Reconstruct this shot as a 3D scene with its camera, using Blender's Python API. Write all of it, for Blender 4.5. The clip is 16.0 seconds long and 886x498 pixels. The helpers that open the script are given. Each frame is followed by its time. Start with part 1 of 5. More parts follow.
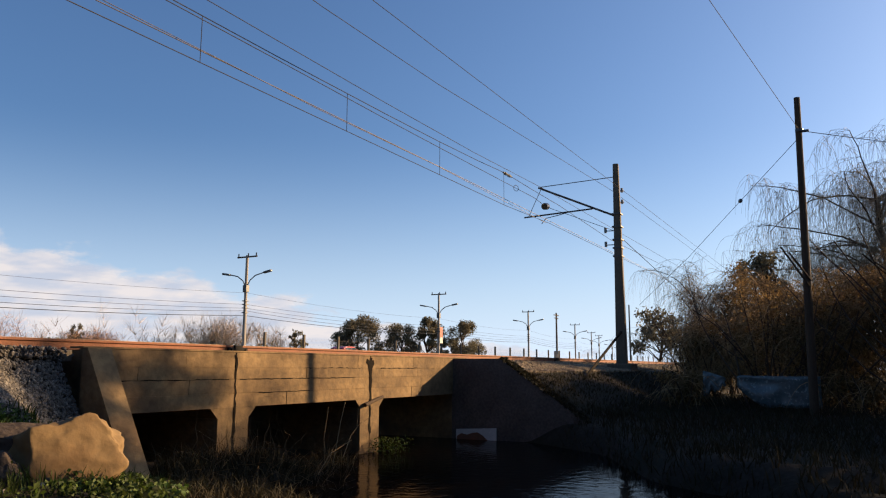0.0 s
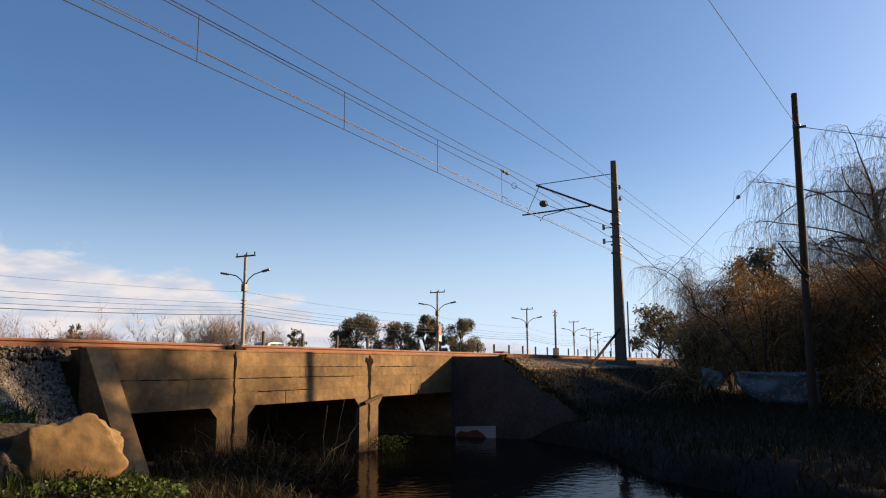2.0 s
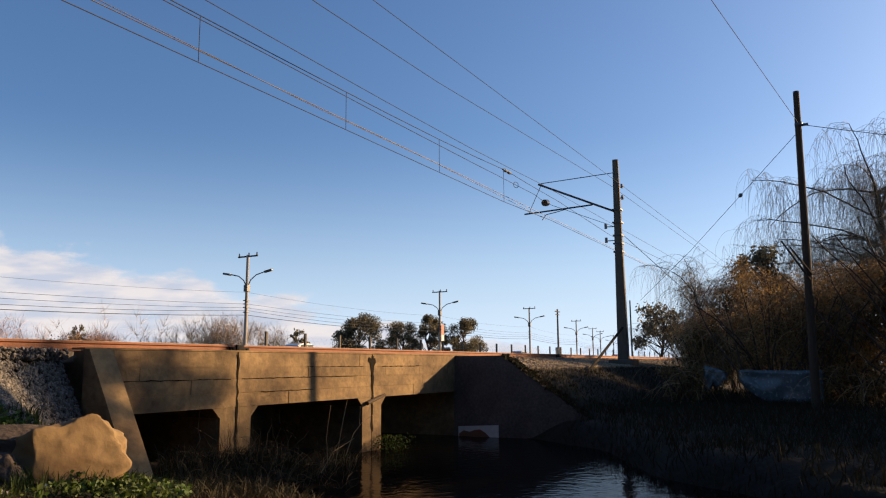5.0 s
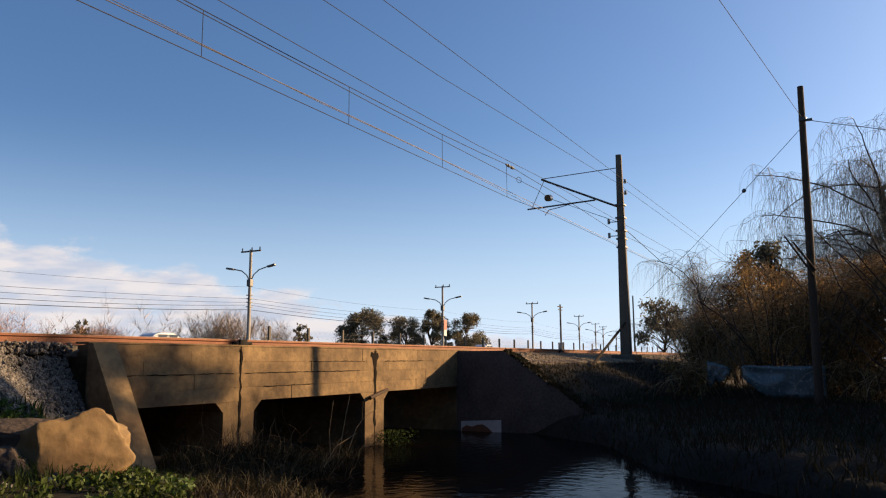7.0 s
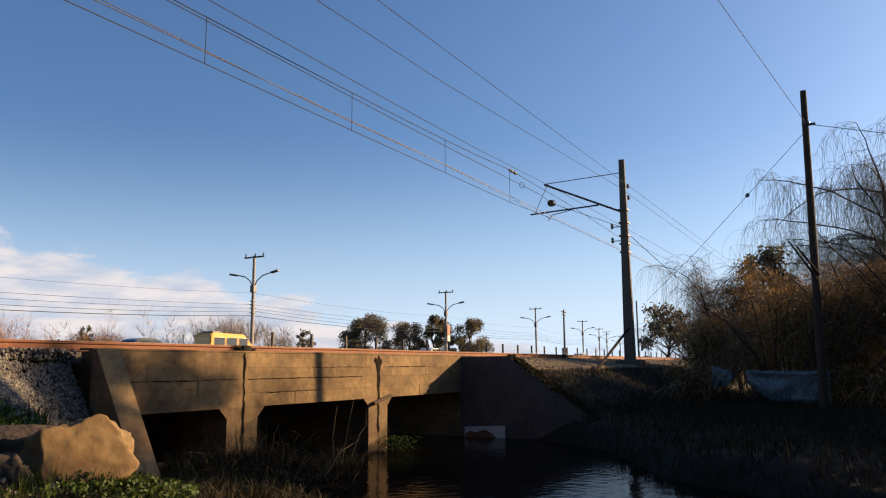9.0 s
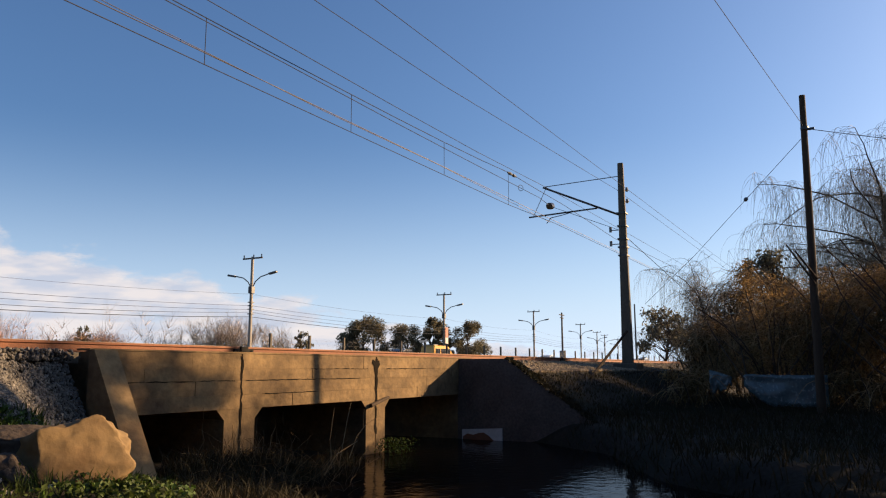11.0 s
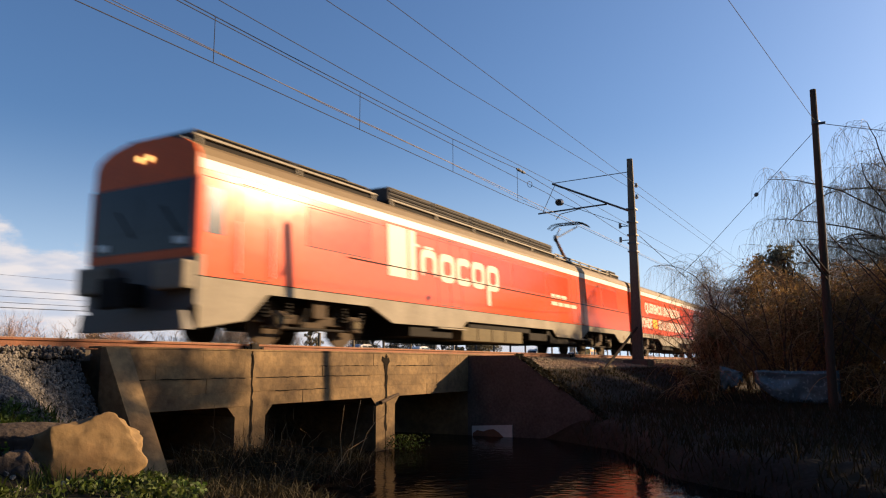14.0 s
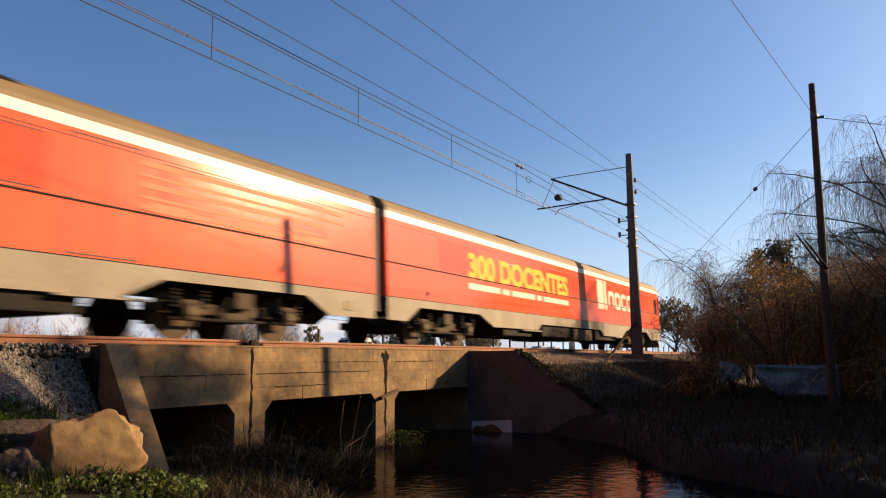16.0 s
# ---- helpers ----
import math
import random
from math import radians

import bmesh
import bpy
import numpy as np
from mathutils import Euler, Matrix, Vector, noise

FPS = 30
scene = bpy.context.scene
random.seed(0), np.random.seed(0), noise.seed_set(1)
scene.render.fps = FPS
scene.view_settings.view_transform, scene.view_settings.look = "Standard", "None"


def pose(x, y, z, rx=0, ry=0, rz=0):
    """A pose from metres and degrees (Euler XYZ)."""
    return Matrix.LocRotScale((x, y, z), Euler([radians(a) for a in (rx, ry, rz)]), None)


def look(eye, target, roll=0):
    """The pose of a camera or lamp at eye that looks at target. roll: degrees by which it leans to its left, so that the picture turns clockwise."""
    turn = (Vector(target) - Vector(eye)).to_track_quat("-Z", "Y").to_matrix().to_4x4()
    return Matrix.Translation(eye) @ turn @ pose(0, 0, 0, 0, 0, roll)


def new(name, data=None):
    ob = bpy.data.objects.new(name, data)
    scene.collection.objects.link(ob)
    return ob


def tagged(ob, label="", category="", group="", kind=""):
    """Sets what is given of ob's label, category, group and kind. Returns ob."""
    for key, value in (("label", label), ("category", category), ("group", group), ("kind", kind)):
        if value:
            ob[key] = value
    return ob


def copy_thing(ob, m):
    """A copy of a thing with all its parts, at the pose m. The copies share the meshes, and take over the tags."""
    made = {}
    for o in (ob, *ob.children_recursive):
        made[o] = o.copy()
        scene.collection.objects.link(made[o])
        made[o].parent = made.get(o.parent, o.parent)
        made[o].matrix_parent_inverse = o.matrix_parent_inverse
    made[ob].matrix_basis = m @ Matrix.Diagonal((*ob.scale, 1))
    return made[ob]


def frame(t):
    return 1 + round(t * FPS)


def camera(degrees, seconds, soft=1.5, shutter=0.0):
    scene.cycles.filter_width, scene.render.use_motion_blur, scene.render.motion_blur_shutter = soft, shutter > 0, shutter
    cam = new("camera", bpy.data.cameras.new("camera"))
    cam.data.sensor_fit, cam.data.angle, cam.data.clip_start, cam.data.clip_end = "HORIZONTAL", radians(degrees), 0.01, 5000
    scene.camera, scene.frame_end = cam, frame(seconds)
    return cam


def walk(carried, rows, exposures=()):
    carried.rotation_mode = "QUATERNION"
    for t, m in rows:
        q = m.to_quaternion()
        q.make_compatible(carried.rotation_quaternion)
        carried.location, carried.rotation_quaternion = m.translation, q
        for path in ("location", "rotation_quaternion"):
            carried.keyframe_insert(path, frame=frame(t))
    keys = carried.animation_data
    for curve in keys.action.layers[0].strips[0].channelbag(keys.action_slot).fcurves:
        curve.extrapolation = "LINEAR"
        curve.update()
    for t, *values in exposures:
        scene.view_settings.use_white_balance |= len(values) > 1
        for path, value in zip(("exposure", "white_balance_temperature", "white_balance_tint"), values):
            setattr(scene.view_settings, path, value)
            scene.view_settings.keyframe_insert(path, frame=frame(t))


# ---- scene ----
EYE_Z = -0.425
cam = camera(60.77, 16.0, soft=1.15, shutter=0.34)
walk(cam, [
    (0, pose(0, 0, EYE_Z, 98.976, -0.155, -61.624)),
    (0.5, pose(0, 0, EYE_Z, 98.923, -0.240, -61.658)),
    (1, pose(0, 0, EYE_Z, 98.862, -0.287, -61.680)),
    (1.5, pose(0, 0, EYE_Z, 98.817, 0.124, -61.656)),
    (2, pose(0, 0, EYE_Z, 98.820, 0.207, -61.695)),
    (2.5, pose(0, 0, EYE_Z, 98.895, 0.392, -61.689)),
    (3, pose(0, 0, EYE_Z, 98.945, 0.387, -61.651)),
    (3.5, pose(0, 0, EYE_Z, 98.926, 0.488, -61.593)),
    (4, pose(0, 0, EYE_Z, 98.921, 0.442, -61.590)),
    (6.5, pose(0, 0, EYE_Z, 98.499, 0.381, -61.323)),
    (7, pose(0, 0, EYE_Z, 98.416, 0.310, -61.296)),
    (7.5, pose(0, 0, EYE_Z, 98.348, 0.268, -61.255)),
    (8, pose(0, 0, EYE_Z, 98.439, 0.216, -61.199)),
    (8.5, pose(0, 0, EYE_Z, 98.647, 0.352, -61.089)),
    (9, pose(0, 0, EYE_Z, 98.830, 0.430, -61.036)),
    (11.5, pose(0, 0, EYE_Z, 99.001, 0.049, -61.228)),
    (12, pose(0, 0, EYE_Z, 98.921, -0.022, -61.162)),
    (12.5, pose(0, 0, EYE_Z, 98.859, -0.062, -61.009)),
    (13, pose(0, 0, EYE_Z, 98.820, 0.081, -60.757)),
    (13.5, pose(0, 0, EYE_Z, 98.788, 0.154, -60.557)),
    (14, pose(0, 0, EYE_Z, 98.761, 0.255, -60.478)),
    (14.5, pose(0, 0, EYE_Z, 98.739, 0.327, -60.354)),
    (15, pose(0, 0, EYE_Z, 98.666, 0.300, -60.408)),
    (15.5, pose(0, 0, EYE_Z, 98.562, 0.386, -60.534)),
    (16, pose(0, 0, EYE_Z, 98.433, 0.486, -60.511)),
], exposures=[(0, 1.50, 5900, 11), (16, 1.50, 5900, 11)])

# ---- light ----
SUN_EL, SUN_AZ = 18.0, -40.0          # degrees; azimuth from +X
SUN = Vector((math.cos(radians(SUN_EL)) * math.cos(radians(SUN_AZ)),
              math.cos(radians(SUN_EL)) * math.sin(radians(SUN_AZ)), math.sin(radians(SUN_EL))))
world = bpy.data.worlds.new("world")
scene.world = world
world.use_nodes = True
wn = world.node_tree.nodes
sky = wn.new("ShaderNodeTexSky")
sky.sky_type = "NISHITA"
sky.sun_disc = False
sky.sun_elevation = radians(SUN_EL)
sky.sun_rotation = radians(90 - SUN_AZ)
sky.air_density, sky.dust_density, sky.ozone_density = 1.0, 2.0, 4.4
wn["Background"].inputs["Strength"].default_value = 0.05
world.node_tree.links.new(sky.outputs[0], wn["Background"].inputs["Color"])
lamp = bpy.data.lights.new("sun", "SUN")
lamp.energy, lamp.angle, lamp.color = 5.0, radians(0.55), (1.0, 0.64, 0.31)
sun = new("sun", lamp)
sun.matrix_world = look(SUN * 50, (0, 0, 0))

# ---- materials ----
def mat(name, base, rough=0.7, metal=0.0, vary=0.25, scale=3.0, fine=40.0, bump=0.15, second=None, coat=0.0,
        spec=0.5, per_piece=0.0, island=False, stretch=(1, 1, 1), see=0.0, tint_rough=0.1, thin=0.0):
    """A surface with variation at two scales, in its thing's own space."""
    base = tuple(c * 0.70 for c in base)
    second = second and tuple(c * 0.70 for c in second)
    m = bpy.data.materials.new(name)
    m.use_nodes = True
    nt = m.node_tree
    n, l = nt.nodes, nt.links
    p = n["Principled BSDF"]
    tc = n.new("ShaderNodeTexCoord")
    mp = n.new("ShaderNodeMapping")
    mp.inputs["Scale"].default_value = stretch
    l.new(tc.outputs["Object"], mp.inputs[0])
    big, small = n.new("ShaderNodeTexNoise"), n.new("ShaderNodeTexNoise")
    for tex, sc in ((big, scale), (small, fine)):
        tex.inputs["Scale"].default_value = sc
        tex.inputs["Detail"].default_value = 5
        l.new(mp.outputs[0], tex.inputs["Vector"])
    ramp = n.new("ShaderNodeMapRange")
    ramp.inputs[1].default_value, ramp.inputs[2].default_value = 0.32, 0.68
    l.new(big.outputs[0], ramp.inputs[0])
    mix = n.new("ShaderNodeMix")
    mix.data_type = "RGBA"
    other = second or tuple(c * (1 - vary) for c in base)
    mix.inputs[6].default_value, mix.inputs[7].default_value = (*base, 1), (*other, 1)
    l.new(ramp.outputs[0], mix.inputs[0])
    val = n.new("ShaderNodeMapRange")
    val.inputs[1].default_value, val.inputs[2].default_value = 0.25, 0.75
    val.inputs[3].default_value, val.inputs[4].default_value = 1 - vary, 1 + vary
    l.new(small.outputs[0], val.inputs[0])
    hsv = n.new("ShaderNodeHueSaturation")
    l.new(mix.outputs[2], hsv.inputs["Color"])
    last = val.outputs[0]
    if per_piece:
        if island:
            rnd = n.new("ShaderNodeNewGeometry").outputs["Random Per Island"]
        else:
            rnd = n.new("ShaderNodeObjectInfo").outputs["Random"]
        r2 = n.new("ShaderNodeMapRange")
        r2.inputs[3].default_value, r2.inputs[4].default_value = 1 - per_piece, 1 + per_piece
        l.new(rnd, r2.inputs[0])
        mul = n.new("ShaderNodeMath")
        mul.operation = "MULTIPLY"
        l.new(last, mul.inputs[0])
        l.new(r2.outputs[0], mul.inputs[1])
        last = mul.outputs[0]
    l.new(last, hsv.inputs["Value"])
    l.new(hsv.outputs[0], p.inputs["Base Color"])
    rr = n.new("ShaderNodeMapRange")
    rr.inputs[3].default_value, rr.inputs[4].default_value = max(0.02, rough - tint_rough), min(1, rough + tint_rough)
    l.new(small.outputs[0], rr.inputs[0])
    l.new(rr.outputs[0], p.inputs["Roughness"])
    p.inputs["Metallic"].default_value = metal
    p.inputs["Specular IOR Level"].default_value = spec
    p.inputs["Coat Weight"].default_value = coat
    p.inputs["Coat Roughness"].default_value = 0.12
    if see:
        p.inputs["Transmission Weight"].default_value = see
    if thin:
        tr, ms = n.new("ShaderNodeBsdfTranslucent"), n.new("ShaderNodeMixShader")
        l.new(hsv.outputs[0], tr.inputs[0])
        ms.inputs[0].default_value = thin
        l.new(p.outputs[0], ms.inputs[1])
        l.new(tr.outputs[0], ms.inputs[2])
        l.new(ms.outputs[0], n["Material Output"].inputs[0])
    if bump:
        b = n.new("ShaderNodeBump")
        b.inputs["Strength"].default_value = bump
        b.inputs["Distance"].default_value = 0.02
        l.new(small.outputs[0], b.inputs["Height"])
        l.new(b.outputs[0], p.inputs["Normal"])
    return m


def glow(name, colour, strength):
    m = mat(name, colour, 0.3, bump=0)
    p = m.node_tree.nodes["Principled BSDF"]
    p.inputs["Emission Color"].default_value = (*colour, 1)
    p.inputs["Emission Strength"].default_value = strength
    return m


CRACK = mat("open_crack_shade", (0.018, 0.015, 0.012), 0.95, vary=0.2, bump=0, spec=0.03)
CONCRETE = mat("bridge_concrete", (0.245, 0.166, 0.080), 0.9, vary=0.30, scale=1.5, fine=9, bump=0.6, second=(0.105, 0.070, 0.038), per_piece=0.10, spec=0.2, stretch=(1.0, 1.0, 1.1))
# Bridge concrete again, coloured darker to stand for shade on the right wing wall.
CONCRETE_SHADE = mat("shade_toned_concrete", (0.135, 0.108, 0.09), 0.9, vary=0.3, scale=1.5, fine=18, bump=0.4, spec=0.2)
POST_CONCRETE = mat("weathered_post_concrete", (0.17, 0.145, 0.11), 0.9, vary=0.25, scale=2, fine=30, bump=0.3, spec=0.2, stretch=(1, 1, 0.3))
WOOD = mat("weathered_pole_wood", (0.085, 0.057, 0.036), 0.85, vary=0.3, scale=2, fine=25, bump=0.4, stretch=(3, 3, 0.25), spec=0.2)
# Darker copy of the pole wood; the prop's shade is in its colour.
SHADE_WOOD = mat("shade_toned_timber", (0.026, 0.020, 0.015), 0.9, vary=0.3, scale=2, fine=25, bump=0.4, stretch=(3, 3, 0.25), spec=0.05)
LAMP_CONCRETE = mat("pale_pole_concrete", (0.42, 0.38, 0.32), 0.8, vary=0.15, scale=1, fine=12, bump=0.2, spec=0.2)
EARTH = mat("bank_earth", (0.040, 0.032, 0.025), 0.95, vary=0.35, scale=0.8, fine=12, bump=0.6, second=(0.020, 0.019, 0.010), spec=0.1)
FIELD = mat("roadside_grass", (0.12, 0.13, 0.05), 0.95, vary=0.3, scale=0.2, fine=4, bump=0.5, second=(0.17, 0.14, 0.07), spec=0.1)
ASPHALT = mat("asphalt", (0.055, 0.053, 0.05), 0.85, vary=0.2, scale=0.5, fine=40, bump=0.3)
STONES = mat("ballast_stone", (0.165, 0.15, 0.13), 0.85, vary=0.25, scale=4, fine=30, bump=0.3, per_piece=0.45, island=True, spec=0.25)
# Ballast in a lighter, warmer colour that stands for sunlight on it.
SUNLIT_STONES = mat("sunlit_tan_ballast", (0.36, 0.285, 0.185), 0.9, vary=0.25, scale=4, fine=30, bump=0.3, per_piece=0.45, island=True, spec=0.15)
ROCK = mat("boulder_rock", (0.245, 0.168, 0.076), 0.85, vary=0.18, scale=1.6, fine=14, bump=0.35, second=(0.165, 0.10, 0.044), spec=0.2)
RUST = mat("rusty_rail_steel", (0.23, 0.085, 0.035), 0.75, metal=0.3, vary=0.3, scale=3, fine=40, bump=0.3)
RAILHEAD = mat("polished_rail_head", (0.35, 0.27, 0.21), 0.35, metal=0.9, vary=0.15, bump=0.05)
STEEL = mat("dark_galvanised_steel", (0.10, 0.10, 0.10), 0.5, metal=0.6, vary=0.2, bump=0.1)
WIRE = mat("oxidised_wire", (0.06, 0.062, 0.07), 0.9, spec=0.1, vary=0.2, bump=0.0)
COPPER = mat("bright_contact_wire", (0.17, 0.155, 0.15), 0.55, metal=0.7, vary=0.1, bump=0.0)
GLASSWARE = mat("insulator_glaze", (0.05, 0.05, 0.055), 0.2, vary=0.1, bump=0.0, coat=0.5)
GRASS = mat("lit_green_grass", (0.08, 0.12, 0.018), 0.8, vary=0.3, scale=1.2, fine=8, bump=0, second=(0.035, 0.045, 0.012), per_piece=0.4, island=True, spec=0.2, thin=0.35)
STRAW = mat("dry_straw_stems", (0.22, 0.15, 0.07), 0.85, vary=0.3, scale=2, fine=10, bump=0, per_piece=0.35, island=True, spec=0.2)
# Dull grass, its colour lowered further for the shade over the banks.
DARKGRASS = mat("dull_shade_toned_grass", (0.042, 0.040, 0.021), 0.9, vary=0.3, scale=1, fine=8, bump=0, second=(0.034, 0.026, 0.014), per_piece=0.4, island=True, spec=0.15, thin=0.2)
BARK = mat("dark_bark", (0.085, 0.06, 0.042), 0.9, vary=0.3, scale=3, fine=20, bump=0.4, spec=0.15)
WILLOW_TWIG = mat("willow_twig_bark", (0.21, 0.165, 0.105), 0.75, vary=0.25, scale=1, fine=8, bump=0, per_piece=0.35, island=True, spec=0.3)
BRAMBLE = mat("brown_bramble_leaf", (0.27, 0.175, 0.072), 0.85, vary=0.3, scale=0.8, fine=6, bump=0, second=(0.065, 0.048, 0.02), per_piece=0.5, island=True, spec=0.15, thin=0.45)
BRAMBLE_TWIG = mat("bramble_cane", (0.36, 0.235, 0.11), 0.85, vary=0.3, scale=0.8, fine=6, bump=0, per_piece=0.5, island=True, spec=0.15)
EUCALYPT = mat("eucalyptus_leaf", (0.24, 0.215, 0.135), 0.75, vary=0.3, scale=0.3, fine=2, bump=0, second=(0.115, 0.10, 0.06), per_piece=0.5, island=True, spec=0.2, thin=0.35)
BARE = mat("bare_winter_twig", (0.60, 0.46, 0.31), 0.85, vary=0.3, scale=0.3, fine=2, bump=0, per_piece=0.4, island=True, spec=0.1)
REDDISH = mat("reddish_winter_twig", (0.64, 0.40, 0.25), 0.85, vary=0.3, scale=0.3, fine=2, bump=0, per_piece=0.4, island=True, spec=0.1)
OLIVE = mat("olive_shrub_leaf", (0.30, 0.25, 0.12), 0.85, vary=0.3, scale=0.3, fine=2, bump=0, per_piece=0.4, island=True, spec=0.1, thin=0.35)
TRAIN_RED = mat("red_advert_film", (0.78, 0.122, 0.048), 0.155, vary=0.06, scale=0.8, fine=6, bump=0.0, spec=0.125, tint_rough=0.03)
TRAIN_RED2 = mat("red_window_film", (0.70, 0.088, 0.034), 0.15, vary=0.08, scale=0.8, fine=6, bump=0.0, spec=0.11, tint_rough=0.03)
TRAIN_GREY = mat("dusty_grey_paint", (0.30, 0.265, 0.20), 0.6, vary=0.16, scale=1.2, fine=14, bump=0.08, second=(0.22, 0.19, 0.14), spec=0.15)
TRAIN_CREAM = mat("cream_roof_paint", (0.22, 0.16, 0.08), 0.6, spec=0.2, vary=0.16, scale=1.5, fine=12, bump=0.06)
TRAIN_WHITE = mat("white_stripe_paint", (0.80, 0.77, 0.70), 0.45, spec=0.15, vary=0.06, scale=2, fine=15, bump=0.02)
TRAIN_ORANGE = mat("orange_cab_paint", (0.92, 0.16, 0.025), 0.5, spec=0.2, vary=0.12, scale=2, fine=15, bump=0.03)
TRAIN_YELLOW = mat("yellow_letter_film", (0.85, 0.46, 0.02), 0.5, spec=0.05, vary=0.06, bump=0)
CAB_GREY = mat("grimy_cab_grey", (0.105, 0.092, 0.08), 0.6, vary=0.2, scale=2, fine=14, bump=0.08)
FAINT = mat("faint_print_film", (0.78, 0.22, 0.12), 0.5, spec=0.05, vary=0.1, bump=0)
PALE = mat("pale_letter_film", (0.74, 0.66, 0.54), 0.4, spec=0.1, vary=0.05, bump=0)
CAB_GLASS = mat("dark_cab_glass", (0.012, 0.016, 0.022), 0.10, vary=0.1, bump=0, spec=0.22, tint_rough=0.02)
BLACK = mat("grimy_black_steel_and_shade", (0.028, 0.025, 0.022), 0.8, spec=0.08, vary=0.3, scale=3, fine=20, bump=0.25)
BOGIE = mat("brake_dust_brown_steel", (0.088, 0.062, 0.038), 0.8, spec=0.15, vary=0.35, scale=3, fine=20, bump=0.3)
ROOFGEAR = mat("roof_equipment_grey", (0.085, 0.08, 0.075), 0.75, spec=0.1, vary=0.2, scale=2, fine=15, bump=0.1)
RUBBER = mat("gangway_rubber", (0.03, 0.02, 0.018), 0.75, vary=0.2, bump=0.1)
HEADLAMP = glow("warm_headlamp", (1.0, 0.48, 0.12), 1.2)
LENS = mat("lamp_lens", (0.55, 0.55, 0.50), 0.15, vary=0.05, bump=0, coat=0.6)
TAN_PANEL = mat("tan_equipment_case", (0.165, 0.135, 0.075), 0.75, spec=0.1, vary=0.2, scale=2, fine=15, bump=0.1)
BOARD_WHITE = mat("flaking_white_board", (0.62, 0.60, 0.56), 0.7, vary=0.15, scale=3, fine=12, bump=0.15)
BOARD_RUST = mat("rust_brown_board", (0.22, 0.085, 0.04), 0.85, vary=0.3, scale=5, fine=20, bump=0.3)
SHEET = mat("clear_plastic_sheet", (0.15, 0.20, 0.21), 0.25, vary=0.3, scale=2.5, fine=12, bump=0.15, see=0.2)
WATER = mat("creek_water", (0.010, 0.008, 0.007), 0.06, vary=0.2, scale=1, fine=7, bump=0.0, spec=0.012, tint_rough=0.04)
CLAY = mat("terracotta_panel", (0.45, 0.13, 0.08), 0.7, vary=0.1)
CARPAINTS = {
    "white": mat("white_car_paint", (0.75, 0.75, 0.74), 0.25, vary=0.05, bump=0, coat=0.6),
    "silver": mat("silver_car_paint", (0.42, 0.42, 0.43), 0.3, metal=0.5, vary=0.05, bump=0, coat=0.6),
    "red": mat("red_car_paint", (0.45, 0.03, 0.03), 0.25, vary=0.05, bump=0, coat=0.6),
    "yellow": mat("yellow_van_paint", (0.85, 0.42, 0.015), 0.3, vary=0.05, bump=0, coat=0.6),
    "dark": mat("dark_car_paint", (0.05, 0.045, 0.045), 0.25, vary=0.05, bump=0, coat=0.6),
}
# Rock colour darkened to stand for the shade beside the pale boulder.
SHADE_ROCK = mat("shade_toned_rock", (0.042, 0.034, 0.029), 0.9, vary=0.3, scale=3.5, fine=18, bump=0.8, second=(0.11, 0.08, 0.055), spec=0.25)
WEED = mat("broad_weed_leaf", (0.056, 0.105, 0.014), 0.7, vary=0.3, scale=1.5, fine=8, bump=0, second=(0.075, 0.095, 0.016), per_piece=0.55, island=True, spec=0.3, thin=0.35)
CARGLASS = mat("car_window_glass", (0.02, 0.025, 0.03), 0.05, vary=0.05, bump=0, coat=0.6)
TYRE = mat("tyre_rubber", (0.02, 0.02, 0.02), 0.8, vary=0.2)

# water ripples
_nt = WATER.node_tree
_w = _nt.nodes.new("ShaderNodeTexNoise")
_w.inputs["Scale"].default_value, _w.inputs["Detail"].default_value = 5.0, 3
_b = _nt.nodes.new("ShaderNodeBump")
_b.inputs["Strength"].default_value, _b.inputs["Distance"].default_value = 0.16, 0.05
_tc = _nt.nodes.new("ShaderNodeTexCoord")
_nt.links.new(_tc.outputs["Object"], _w.inputs["Vector"])
_nt.links.new(_w.outputs[0], _b.inputs["Height"])
_nt.links.new(_b.outputs[0], _nt.nodes["Principled BSDF"].inputs["Normal"])


# ---- building helpers ----
def mesh_of(name, bm, material, smooth=False):
    me = bpy.data.meshes.new(name)
    bm.normal_update()
    bm.to_mesh(me)
    bm.free()
    me.materials.append(material)
    if smooth:
        for f in me.polygons:
            f.use_smooth = True
    return me


def part(name, bm, material, parent=None, label="", at=None, smooth=False):
    """One bmesh (or ready mesh) as one mesh object under its thing."""
    me = bm if isinstance(bm, bpy.types.Mesh) else mesh_of(name, bm, material, smooth)
    ob = new(name, me)
    if parent is not None:
        ob.parent = parent
    if at is not None:
        ob.matrix_basis = at
    if label:
        ob["label"] = label
    return ob


def thing(name, label, category, group="", kind="", at=None):
    ob = new(name)
    ob.empty_display_size = 0.2
    if at is not None:
        ob.matrix_basis = at
    return tagged(ob, label, category, group, kind)


def raw(name, verts, faces, material, smooth=False):
    me = bpy.data.meshes.new(name)
    me.from_pydata([tuple(map(float, v)) for v in verts], [], faces)
    me.materials.append(material)
    me.update()
    if smooth:
        for f in me.polygons:
            f.use_smooth = True
    return me


def box(bm, x0, y0, z0, x1, y1, z1, bevel=0.0):
    r = bmesh.ops.create_cube(bm, size=1.0, matrix=Matrix.LocRotScale(((x0 + x1) / 2, (y0 + y1) / 2, (z0 + z1) / 2), None, (x1 - x0, y1 - y0, z1 - z0)))
    if bevel:
        es = {e for v in r["verts"] for e in v.link_edges}
        bmesh.ops.bevel(bm, geom=list(es), offset=bevel, segments=2, affect="EDGES", profile=0.6)
    return bm


